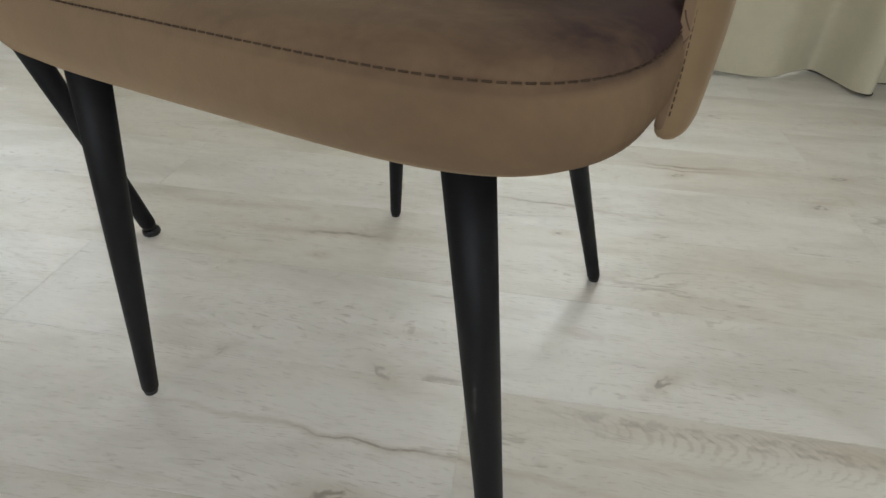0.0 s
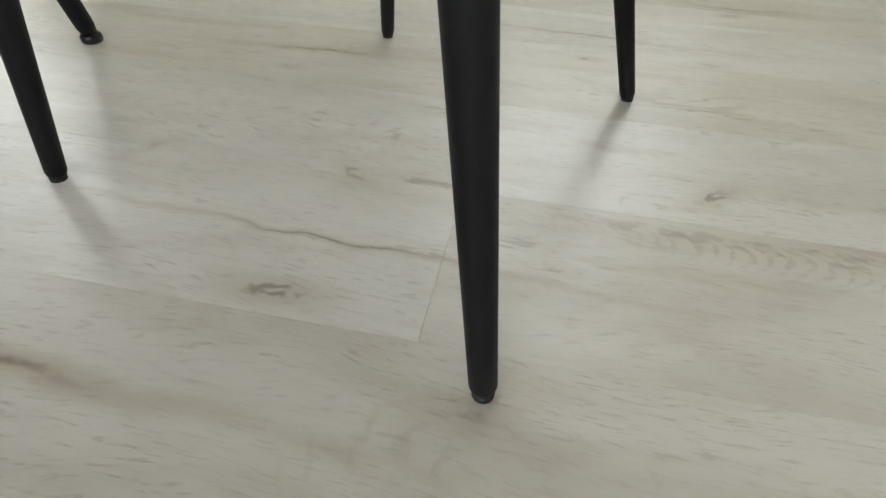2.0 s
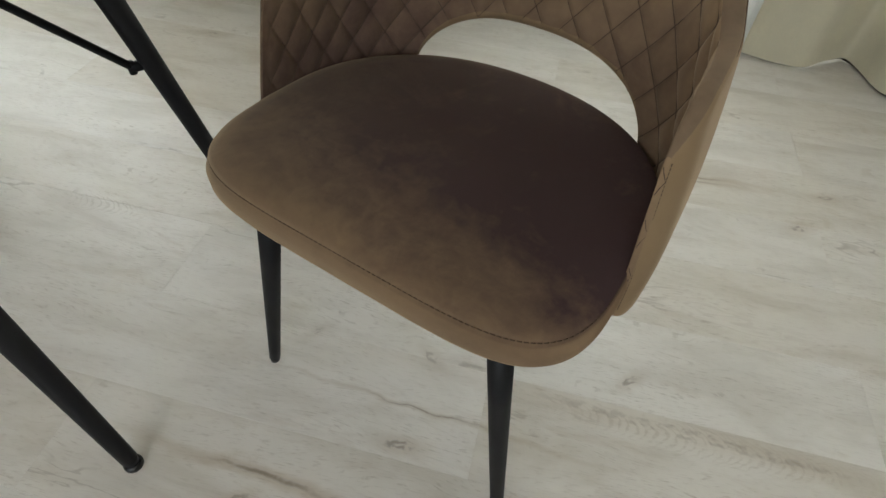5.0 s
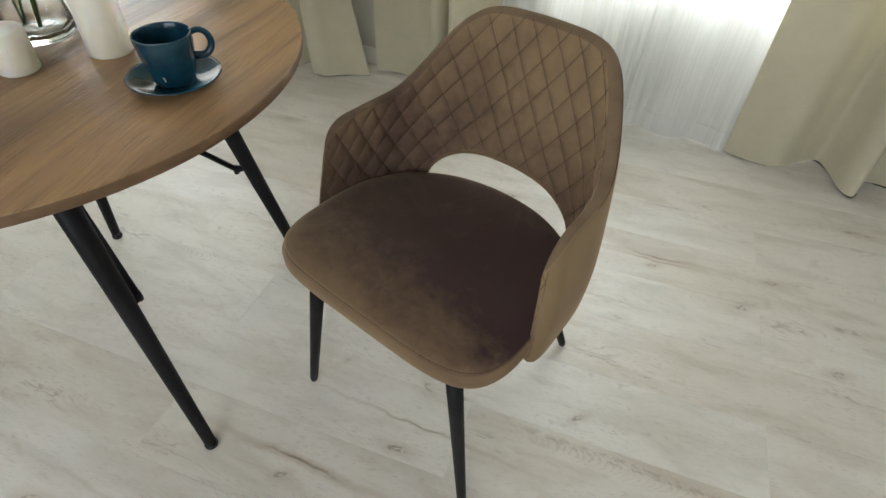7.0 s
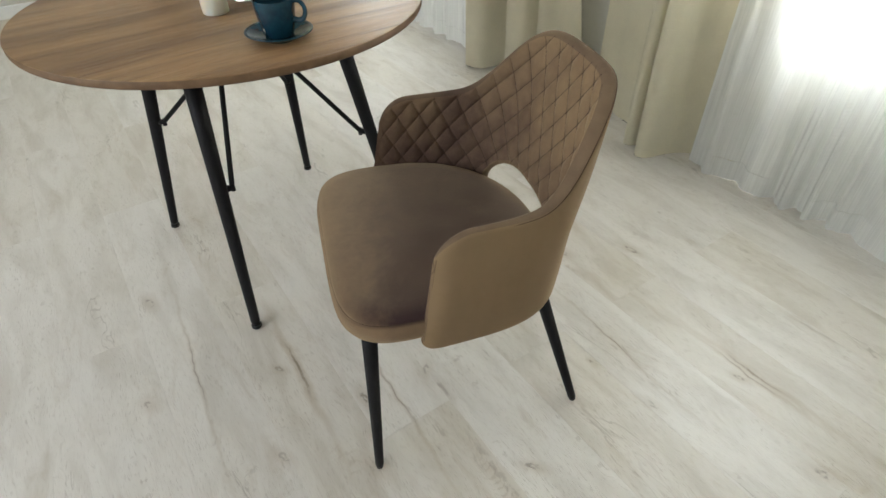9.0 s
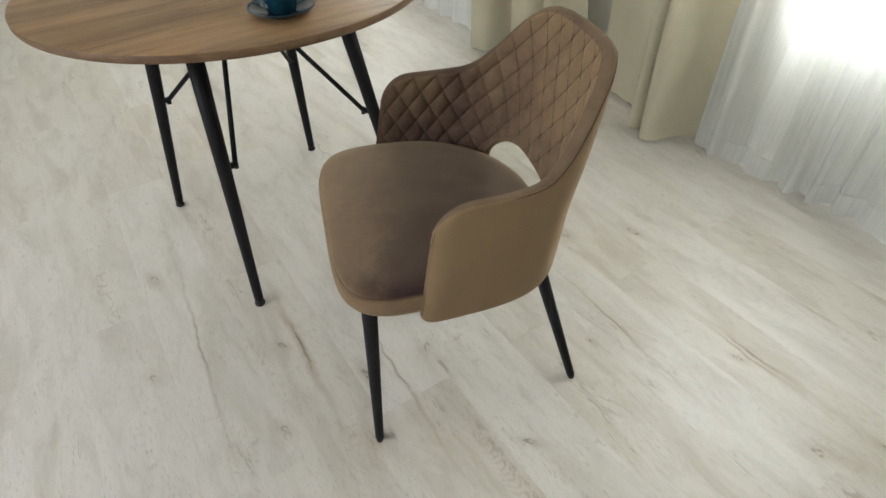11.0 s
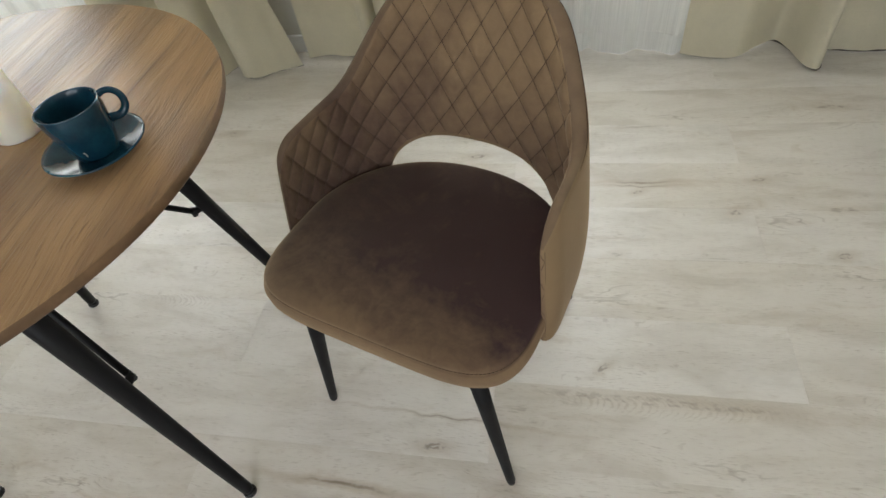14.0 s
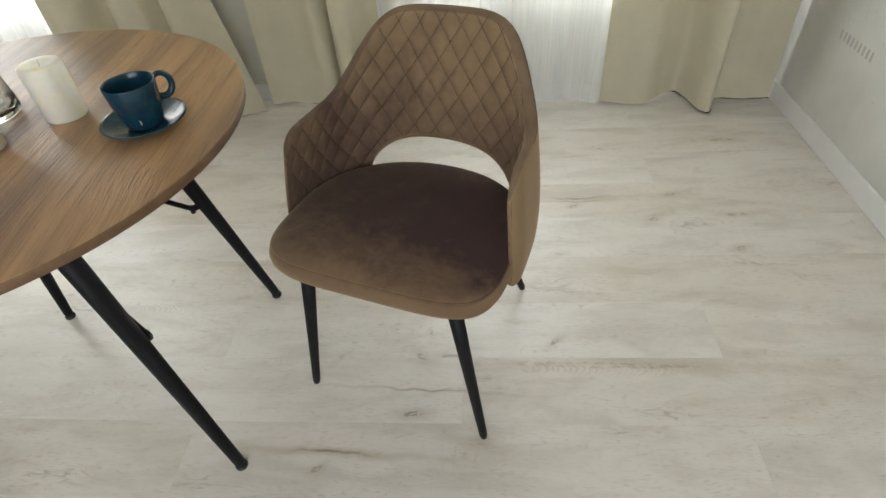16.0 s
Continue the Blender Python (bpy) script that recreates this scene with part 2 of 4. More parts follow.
def velvet_material(name, lo, hi, seat_sheen=False):
    """Short velvet, its sheen partly painted into the colour; the last flag paints the seat's front edge lighter."""
    m = Mat(name, 0.92)
    v = m.coords("Object", (1, 1, 1))
    brush = m.noise(m.coords("Object", (3.2, 5.0, 3.0), (0, 0, 20)), 1.5, 4, 0.6, 0.2)
    small = m.noise(v, 38, 4, 0.62, 0.4)
    tiny = m.noise(v, 150, 3, 0.6)
    pile = m.noise(v, 900, 2, 0.6)
    if seat_sheen:
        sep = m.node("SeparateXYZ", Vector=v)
        # painted sheen: front edge and border lighter, rear of the cushion darker
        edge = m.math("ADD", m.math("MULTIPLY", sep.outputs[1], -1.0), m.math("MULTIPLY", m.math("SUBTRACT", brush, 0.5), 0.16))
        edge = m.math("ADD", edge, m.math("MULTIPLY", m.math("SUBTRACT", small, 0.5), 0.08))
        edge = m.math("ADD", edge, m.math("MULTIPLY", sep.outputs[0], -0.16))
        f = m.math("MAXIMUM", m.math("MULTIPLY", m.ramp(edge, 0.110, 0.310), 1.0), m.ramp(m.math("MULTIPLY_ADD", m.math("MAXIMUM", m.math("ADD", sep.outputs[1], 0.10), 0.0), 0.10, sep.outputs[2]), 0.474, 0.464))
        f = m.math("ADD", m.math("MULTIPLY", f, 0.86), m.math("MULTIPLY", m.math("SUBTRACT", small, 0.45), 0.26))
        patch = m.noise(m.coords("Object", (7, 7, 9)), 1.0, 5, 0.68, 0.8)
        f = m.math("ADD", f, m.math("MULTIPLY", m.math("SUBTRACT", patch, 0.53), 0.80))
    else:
        # sheen painted into the colour: lighter upwards and to one side
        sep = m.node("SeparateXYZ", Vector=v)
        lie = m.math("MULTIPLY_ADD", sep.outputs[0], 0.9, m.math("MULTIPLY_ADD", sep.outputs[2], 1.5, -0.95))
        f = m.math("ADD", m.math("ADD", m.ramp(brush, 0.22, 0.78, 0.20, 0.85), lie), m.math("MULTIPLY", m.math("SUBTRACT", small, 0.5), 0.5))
    f = m.math("ADD", f, m.math("MULTIPLY", m.math("SUBTRACT", tiny, 0.5), 0.12))
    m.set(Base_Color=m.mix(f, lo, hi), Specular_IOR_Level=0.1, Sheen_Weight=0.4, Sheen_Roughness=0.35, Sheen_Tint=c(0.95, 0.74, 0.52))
    m.bump(m.math("ADD", m.math("MULTIPLY", pile, 0.35), small), 0.14, 0.0016)
    if seat_sheen:
        # the nap leans to one side, so its sheen shows from the other
        lean = m.vec("NORMALIZE", m.vec("ADD", m.node("NewGeometry").outputs["Normal"], (-0.62, -0.30, 0.0)).outputs[0]).outputs[0]
        m.put(m.nt.nodes["Bump"].inputs["Normal"], lean)
        m.set(Sheen_Weight=0.66, Sheen_Roughness=0.42, Sheen_Tint=c(0.84, 0.64, 0.42))
    return m.m


def wood_top_material(name="walnut_veneer"):
    """Embossed walnut: broad flowing bands, dark veins and short pores."""
    m = Mat(name, 0.34)
    bend = m.noise(m.coords("Object", (2.0, 0.8, 1), (0, 0, 4)), 1.6, 3, 0.5)
    shift = m.node("CombineXYZ", X=m.math("MULTIPLY", m.math("SUBTRACT", bend, 0.5), 0.10), Y=0.0, Z=0.0).outputs[0]
    broad = m.noise(m.coords("Object", (8.5, 0.75, 1), (0, 0, 4), shift), 1.4, 4, 0.55, 0.3)
    vein = m.noise(m.coords("Object", (30, 1.5, 1), (0, 0, 4), shift), 1.3, 5, 0.6, 0.5)
    grain = m.noise(m.coords("Object", (95, 4.0, 1), (0, 0, 4), shift), 1.2, 5, 0.6, 0.3)
    pores = m.noise(m.coords("Object", (330, 22, 1), (0, 0, 4), shift), 1.0, 3, 0.6)
    col = m.mix(m.ramp(broad, 0.34, 0.66), c(0.205, 0.113, 0.051), c(0.41, 0.245, 0.113))
    col = m.mix(m.math("MULTIPLY", m.ramp(vein, 0.52, 0.74), 0.60), col, c(0.135, 0.072, 0.036))
    col = m.mix(m.math("MULTIPLY", m.ramp(grain, 0.48, 0.76), 0.34), col, c(0.115, 0.062, 0.032))
    col = m.mix(m.math("MULTIPLY", m.ramp(pores, 0.56, 0.74), 0.45), col, c(0.075, 0.040, 0.022))
    m.set(Base_Color=col, Roughness=m.math("MULTIPLY_ADD", grain, 0.22, 0.24))
    m.bump(m.math("ADD", m.math("ADD", grain, m.math("MULTIPLY", vein, 0.9)), m.math("MULTIPLY", pores, 0.9)), 0.75, 0.0016)
    return m.m


def black_metal_material():
    m = Mat("black_powder_coat", 0.42)
    n = m.noise(m.coords("Object"), 700, 2, 0.6)
    s = m.noise(m.coords("Object"), 9, 3, 0.6)
    m.set(Base_Color=m.mix(s, c(0.008, 0.008, 0.009), c(0.017, 0.016, 0.016)), Roughness=m.math("MULTIPLY_ADD", s, 0.2, 0.40), Specular_IOR_Level=0.18)
    m.bump(n, 0.12, 0.0004)
    return m.m


def plain_material(name, col, rough, spec=0.5, vary=0.12, scale=8.0, bump=0.05, size=300.0):
    m = Mat(name, rough)
    n = m.noise(m.coords("Object"), scale, 4, 0.6)
    dark = c(*[x * (1 - vary) for x in col])
    m.set(Base_Color=m.mix(m.ramp(n, 0.3, 0.7), dark, c(*col)), Specular_IOR_Level=spec)
    m.bump(m.noise(m.coords("Object"), size, 3, 0.6), bump, 0.0006)
    return m.m


def cloth_material(name, col, through):
    """Woven cloth; through: the share of the light that shines through it."""
    m = Mat(name, 0.9)
    v = m.coords("Object")
    weave = m.math("ADD", m.noise(m.coords("Object", (900, 900, 60)), 1.0, 2, 0.5), m.noise(m.coords("Object", (60, 60, 900)), 1.0, 2, 0.5))
    n = m.noise(v, 5, 4, 0.6)
    base = m.mix(m.ramp(n, 0.3, 0.7), c(*[x * 0.92 for x in col]), c(*col))
    base = m.mix(m.math("MULTIPLY", m.ramp(weave, 0.8, 1.25), 0.18), base, c(*[x * 0.7 for x in col]))
    m.set(Base_Color=base, Specular_IOR_Level=0.1, Sheen_Weight=0.15)
    m.bump(weave, 0.25, 0.0008)
    out = m.nt.nodes["Material Output"]
    tl = m.node("BsdfTranslucent", Color=base)
    mx = m.node("MixShader", Fac=through)
    m.nt.links.new(m.b.outputs[0], mx.inputs[1])
    m.nt.links.new(tl.outputs[0], mx.inputs[2])
    m.nt.links.new(mx.outputs[0], out.inputs[0])
    return m.m


def voile_material(name, clear):
    """Sheer white voile: threads that scatter light, and gaps between them."""
    m = Mat(name, 0.9)
    sep = m.node("SeparateXYZ", Vector=m.coords("Object"))
    stripe = m.math("SINE", m.math("ADD", m.math("MULTIPLY", sep.outputs[0], 430.0), m.math("MULTIPLY", m.noise(m.coords("Object", (12, 0, 1)), 1.0, 2), 9.0)))
    thread = m.math("MULTIPLY_ADD", m.ramp(stripe, 0.2, 1.0), -0.05, m.noise(m.coords("Object", (260, 260, 3)), 1.0, 3, 0.7))
    base = m.mix(thread, c(0.89, 0.89, 0.865), c(0.95, 0.95, 0.93))
    m.set(Base_Color=base, Specular_IOR_Level=0.1)
    out = m.nt.nodes["Material Output"]
    tl = m.node("BsdfTranslucent", Color=base)
    cloth = m.node("MixShader", Fac=0.47)
    m.nt.links.new(m.b.outputs[0], cloth.inputs[1])
    m.nt.links.new(tl.outputs[0], cloth.inputs[2])
    gap = m.node("BsdfTransparent")
    mx = m.node("MixShader", Fac=m.math("MULTIPLY_ADD", thread, -0.3, clear + 0.15))
    m.nt.links.new(cloth.outputs[0], mx.inputs[1])
    m.nt.links.new(gap.outputs[0], mx.inputs[2])
    m.nt.links.new(mx.outputs[0], out.inputs[0])
    return m.m


def wallpaper_material():
    """Pale paper with a faint print like an old engraving."""
    m = Mat("pale_map_wallpaper", 0.8)
    v = m.coords("Object", (1, 1, 1))
    cloud = m.noise(v, 2.3, 5, 0.6)
    lines = m.noise(m.coords("Object", (1, 1, 2.2)), 6.5, 3, 0.5, 1.2)
    contour = m.math("ABSOLUTE", m.math("SINE", m.math("MULTIPLY", lines, 42.0)))
    patch = m.ramp(m.noise(v, 3.4, 2, 0.5), 0.48, 0.62)
    ink = m.math("MULTIPLY", m.math("MULTIPLY", m.ramp(contour, 0.28, 0.0), patch), m.ramp(m.noise(v, 40, 3, 0.6), 0.35, 0.6))
    col = m.mix(m.ramp(cloud, 0.3, 0.7), c(0.60, 0.585, 0.53), c(0.70, 0.69, 0.64))
    col = m.mix(m.math("MULTIPLY", ink, 0.7), col, c(0.42, 0.405, 0.36))
    m.set(Base_Color=col)
    m.bump(m.noise(v, 260, 3, 0.6), 0.1, 0.0008)
    return m.m


def glaze_material():
    m = Mat("teal_glaze", 0.22)
    v = m.coords("Object")
    n = m.noise(v, 30, 4, 0.6)
    m.set(Base_Color=m.mix(m.ramp(n, 0.3, 0.75), c(0.005, 0.029, 0.050), c(0.010, 0.055, 0.082)), Roughness=m.math("MULTIPLY_ADD", n, 0.14, 0.12), Specular_IOR_Level=0.5)
    m.bump(m.noise(v, 60, 2, 0.5), 0.05, 0.0008)
    return m.m


def wax_material():
    m = Mat("ivory_wax", 0.45)
    n = m.noise(m.coords("Object"), 45, 4, 0.6)
    m.set(Base_Color=m.mix(n, c(0.78, 0.74, 0.62), c(0.86, 0.83, 0.73)), Subsurface_Weight=0.75, Subsurface_Radius=(0.020, 0.015, 0.009), Subsurface_Scale=1.0)
    m.bump(n, 0.08, 0.0010)
    return m.m


def glass_material(name="clear_glass", rough=0.0):
    m = Mat(name, rough)
    m.set(Base_Color=c(0.97, 0.99, 0.98), Transmission_Weight=1.0, IOR=1.45)
    return m.m


BOARD = board_material()
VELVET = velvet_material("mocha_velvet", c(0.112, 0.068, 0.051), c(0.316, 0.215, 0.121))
# lit copy for the unquilted outside, its nap sheen painted in as lighter colour
VELVET_OUT_LIT = velvet_material("mocha_velvet_plain_lit", c(0.228, 0.154, 0.086), c(0.274, 0.188, 0.105))
# shaded copy for the rolled rim, the nap's dark side painted into it
VELVET_RIM_SHADED = velvet_material("mocha_velvet_rim_shaded", c(0.092, 0.060, 0.047), c(0.225, 0.155, 0.097))
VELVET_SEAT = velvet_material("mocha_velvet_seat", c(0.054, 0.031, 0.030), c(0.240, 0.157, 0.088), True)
SEAM = plain_material("brown_seam_thread", (0.105, 0.068, 0.045), 0.85, 0.1)
THREAD = plain_material("dark_brown_thread", (0.088, 0.057, 0.040), 0.8, 0.2)
PIPING = plain_material("brown_velvet_piping", (0.105, 0.065, 0.042), 0.9, 0.1)
WOOD = wood_top_material()
EDGE = plain_material("walnut_edge_band", (0.205, 0.118, 0.058), 0.6, 0.4, 0.25, 30)
BLACK = black_metal_material()
RUBBER = plain_material("black_plastic_glide", (0.010, 0.010, 0.011), 0.22)
DRAPE = cloth_material("cream_drape_cloth", (0.80, 0.742, 0.565), 0.20)
HEM_SHADE = plain_material("dark_hem_seam_shade", (0.07, 0.06, 0.045), 0.9, 0.1)
VOILE = voile_material("white_voile", 0.05)
VOILE_HEM = voile_material("white_voile_hem", 0.05)
PAPER = wallpaper_material()
PLASTER = plain_material("pale_plaster", (0.66, 0.64, 0.56), 0.85, 0.3, 0.07, 3)
CEILING = plain_material("white_ceiling_paint", (0.80, 0.79, 0.76), 0.9, 0.3, 0.03, 3)
WHITE = plain_material("white_painted_trim", (0.80, 0.79, 0.76), 0.38, 0.5, 0.05, 6)
INK = plain_material("grey_wall_print", (0.54, 0.525, 0.475), 0.85, 0.2)
GLAZE = glaze_material()
WAX = wax_material()
WICK = plain_material("cotton_wick", (0.72, 0.68, 0.58), 0.9, 0.1)
GLASS = glass_material()
PANE = glass_material("window_glass")
STEM = plain_material("green_stem", (0.10, 0.16, 0.045), 0.55, 0.4, 0.3, 40)


# ---- mesh helpers ----
def link(name, bm, material, smooth=True):
    me = bpy.data.meshes.new(name)
    bmesh.ops.recalc_face_normals(bm, faces=bm.faces)
    bm.to_mesh(me)
    bm.free()
    me.materials.append(material)
    if smooth:
        me.polygons.foreach_set("use_smooth", [True] * len(me.polygons))
    return new(name, me)


def part(name, bm, material, parent, label="", smooth=True):
    ob = link(name, bm, material, smooth)
    ob.parent = parent
    if label:
        ob["label"] = label
    return ob


def thing(name, m, label, category, group="", kind=""):
    ob = new(name)
    ob.matrix_world = m
    return tagged(ob, label, category, group, kind)


def box(x0, x1, y0, y1, z0, z1, bevel=0.0, segs=2, bm=None):
    bm = bm or bmesh.new()
    made = bmesh.ops.create_cube(bm, size=1.0)["verts"]
    for v in made:
        v.co = ((x0 + x1) / 2 + v.co.x * (x1 - x0), (y0 + y1) / 2 + v.co.y * (y1 - y0), (z0 + z1) / 2 + v.co.z * (z1 - z0))
    if bevel:
        edges = list({e for v in made for e in v.link_edges})
        bmesh.ops.bevel(bm, geom=edges, offset=bevel, segments=segs, affect="EDGES", profile=0.5)
    return bm


def lathe(profile, segs=48, close=False):
    """Turns (radius, height) pairs round the z axis."""
    bm = bmesh.new()
    rings = []
    for r, z in profile:
        if r < 1e-6:
            rings.append([bm.verts.new((0, 0, z))])
        else:
            rings.append([bm.verts.new((r * math.cos(2 * math.pi * k / segs), r * math.sin(2 * math.pi * k / segs), z)) for k in range(segs)])
    pairs = list(zip(rings, rings[1:])) + ([(rings[-1], rings[0])] if close else [])
    for a, b in pairs:
        for k in range(segs):
            j = (k + 1) % segs
            if len(a) == 1 and len(b) == 1:
                continue
            if len(a) == 1:
                bm.faces.new((a[0], b[k], b[j]))
            elif len(b) == 1:
                bm.faces.new((a[k], b[0], a[j]))
            else:
                bm.faces.new((a[k], b[k], b[j], a[j]))
    return bm


def tube(points, radii, segs=12, bm=None, flat=1.0):
    """A round bar along points; flat squashes it across."""
    bm = bm or bmesh.new()
    pts = [Vector(p) for p in points]
    if isinstance(radii, (int, float)):
        radii = [radii] * len(pts)
    rings, side = [], None
    for i, p in enumerate(pts):
        d = (pts[min(i + 1, len(pts) - 1)] - pts[max(i - 1, 0)]).normalized()
        if side is None:
            side = d.orthogonal().normalized()
        side = (side - d * side.dot(d)).normalized()
        up = d.cross(side)
        rings.append([bm.verts.new(p + radii[i] * (math.cos(2 * math.pi * k / segs) * side + flat * math.sin(2 * math.pi * k / segs) * up)) for k in range(segs)])
    for a, b in zip(rings, rings[1:]):
        for k in range(segs):
            j = (k + 1) % segs
            bm.faces.new((a[k], a[j], b[j], b[k]))
    bm.faces.new(rings[0][::-1])
    bm.faces.new(rings[-1])
    return bm


def lerp(table, x):
    xs = [a for a, _ in table]
    return float(np.interp(x, xs, [b for _, b in table]))


def smooth_lerp(table, x):
    """Like lerp, eased at the knots by averaging over a short stretch."""
    w = 0.03
    return sum(lerp(table, x + w * k / 3) for k in range(-3, 4)) / 7


# ---- the armchair ----
CHAIR = pose(0.034, 0.743, 0, 0, 0, -22.95)
HALF_W, ARM_FRONT, SQUARE = 0.238, -0.140, 0.56
BACK_V = [(0.38, 0.140), (0.46, 0.145), (0.56, 0.153), (0.70, 0.195), (0.80, 0.225), (0.88, 0.247)]
SIDE_W = [(0.38, 0.250), (0.46, 0.250), (0.65, 0.232), (0.80, 0.207), (0.88, 0.198)]
HOLE_TOP, SHELL_LOW = 0.533, 0.409
WALL_T, NOSE = 0.027, 0.050       # the padding's thickness, and the stretch over which it thins at the arms' front


def plan_table():
    """The shell's plan at unit shape, walked at even steps: pairs of side and depth shares against arc length."""
    rows, length, last = [], 0.0, None
    for k in range(801):
        th = k / 800 * math.pi / 2
        p = (math.sin(th) ** SQUARE, math.cos(th) ** SQUARE)
        q = (p[0] * HALF_W, p[1] * (0.147 - ARM_FRONT))
        if last:
            length += math.hypot(q[0] - last[0], q[1] - last[1])
        rows.append((length, p[0], p[1]))
        last = q
    return np.array(rows)


PLAN = plan_table()
ARC = float(PLAN[-1, 0])
S_CORNER = float(np.interp(0.70, PLAN[:, 1], PLAN[:, 0]))                  # where the back's top turns down
S_NECK = float(np.interp(-0.70, -PLAN[:, 2], PLAN[:, 0]))                  # where the arms begin
HOLE_S = float(np.interp(0.725, PLAN[:, 1], PLAN[:, 0]))
STEP = S_NECK - S_CORNER
RIM = [(-0.1, 0.808), (0.0, 0.808), (0.6 * S_CORNER, 0.806), (0.85 * S_CORNER, 0.798), (S_CORNER, 0.780), (S_CORNER + 0.33 * STEP, 0.742), (S_CORNER + 0.7 * STEP, 0.677), (S_NECK, 0.653), (S_NECK + 0.05, 0.646), (0.6, 0.642)]


def shell_point(s, z, off=0.0):
    """A point of the shell's inner face at arc length s and height z, pushed off outwards."""
    def at(q):
        q = max(-ARC, min(ARC, q))
        a = float(np.interp(abs(q), PLAN[:, 0], PLAN[:, 1]))
        b = float(np.interp(abs(q), PLAN[:, 0], PLAN[:, 2]))
        front = ARM_FRONT + 0.040 * max(0.0, z - 0.41) / 0.23 * min(1.0, a * a)
        wide = smooth_lerp(SIDE_W, z)
        return Vector((math.copysign(a * wide, q), front + (smooth_lerp(BACK_V, z) - front) * b, z))
    p = at(s)
    d = at(s + 0.004) - at(s - 0.004)
    n = Vector((d.y, -d.x, 0)).normalized()
    if n.dot(Vector((p.x, p.y + 0.08, 0))) < 0:
        n = -n
    return p + n * off, n


def rim_z(s):
    z = smooth_lerp(RIM, abs(s))
    r, x = 0.060, abs(s) - (ARC - 0.060)
    return z - (r - math.sqrt(max(0.0, r * r - x * x)) if x > 0 else 0.0)


def low_z(s):
    t = abs(s) / HOLE_S
    edge = SHELL_LOW + 0.004 * math.sin(abs(s) * 9)
    r, x = 0.020, abs(s) - (ARC - 0.020)                     # rounded at the arms' lower front
    edge += r - math.sqrt(max(0.0, r * r - x * x)) if x > 0 else 0.0
    if t < 1:
        return max(edge, 0.415 + (HOLE_TOP - 0.415) * (1 - t ** 2.4) ** (1 / 2.1))
    return edge


QUILT_W, QUILT_H = 0.0530, 0.0715
QUILT_S, QUILT_Z = -0.013, 0.6345     # where two stitched lines cross
NOSE_SEAM = 0.0034            # the arms' front seam, from their tip


def quilt(s, z):
    """How far the padding swells between its stitched lines, 0 to 1."""
    u, v = (s - QUILT_S) / QUILT_W, (z - QUILT_Z) / QUILT_H
    a, b = u + v, u - v
    return (abs(math.sin(math.pi * a)) * abs(math.sin(math.pi * b))) ** 0.36


def quilt_fade(s, z):
    e = min(rim_z(s) - z, (ARC - abs(s)) * 1.0)
    return max(0.0, min(1.0, (e - 0.007) / 0.008))


def nose_thickness(d):
    x = max(0.0, 1 - d / NOSE)
    thin = max(0.0, min(1.0, (0.24 - d) / 0.16))
    return (WALL_T - 0.008 * thin * thin * (3 - 2 * thin)) * max(0.0, 1 - x ** 3) ** 0.75 + 0.0008


def shell_mesh():
    bm = bmesh.new()
    # even steps, closer together where the opening's sides fall steeply and at the front edges
    marks = set(np.linspace(0, ARC, 210).tolist()) | set((HOLE_S - 0.03 * np.linspace(0, 1, 26) ** 2).tolist()) | set((ARC - 0.060 * np.linspace(0, 1, 26) ** 2).tolist())
    half = sorted(marks)
    ss = [-x for x in reversed(half[1:])] + half
    rings, n_in, n_out = [], 124, 22
    for s in ss:
        lo, hi = low_z(s), rim_z(s)
        t = nose_thickness(ARC - abs(s))
        r = min(t / 2, (hi - lo) / 2.5)
        ring = []
        for k in range(n_in):
            z = lo + r + (hi - lo - 2 * r) * k / (n_in - 1)
            puff = 0.0076 * (quilt(s, z) - 0.6) * quilt_fade(s, z) * (t / WALL_T)
            ring.append(shell_point(s, z, -puff)[0])
        for k in range(1, 8):
            a = math.pi * k / 8
            p, _ = shell_point(s, hi - r + r * math.sin(a), t / 2 - t / 2 * math.cos(a))
            ring.append(p)
        for k in range(n_out):
            z = hi - r - (hi - lo - 2 * r) * k / (n_out - 1)
            bulge = 0.006 * math.sin(math.pi * k / (n_out - 1))
            ring.append(shell_point(s, z, t + bulge * t / WALL_T)[0])
        for k in range(1, 6):
            a = math.pi * k / 6
            ring.append(shell_point(s, lo + r - r * math.sin(a), t / 2 + t / 2 * math.cos(a))[0])
        rings.append([bm.verts.new(p) for p in ring])
    n = len(rings[0])
    for i, (a, b) in enumerate(zip(rings, rings[1:])):
        nose = min(abs(ss[i]), abs(ss[i + 1])) > ARC - NOSE_SEAM
        for k in range(n):
            j = (k + 1) % n
            face = bm.faces.new((a[k], b[k], b[j], a[j]))
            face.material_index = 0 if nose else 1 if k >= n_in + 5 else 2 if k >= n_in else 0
    bm.faces.new(rings[0])
    bm.faces.new(rings[-1][::-1])
    return bm


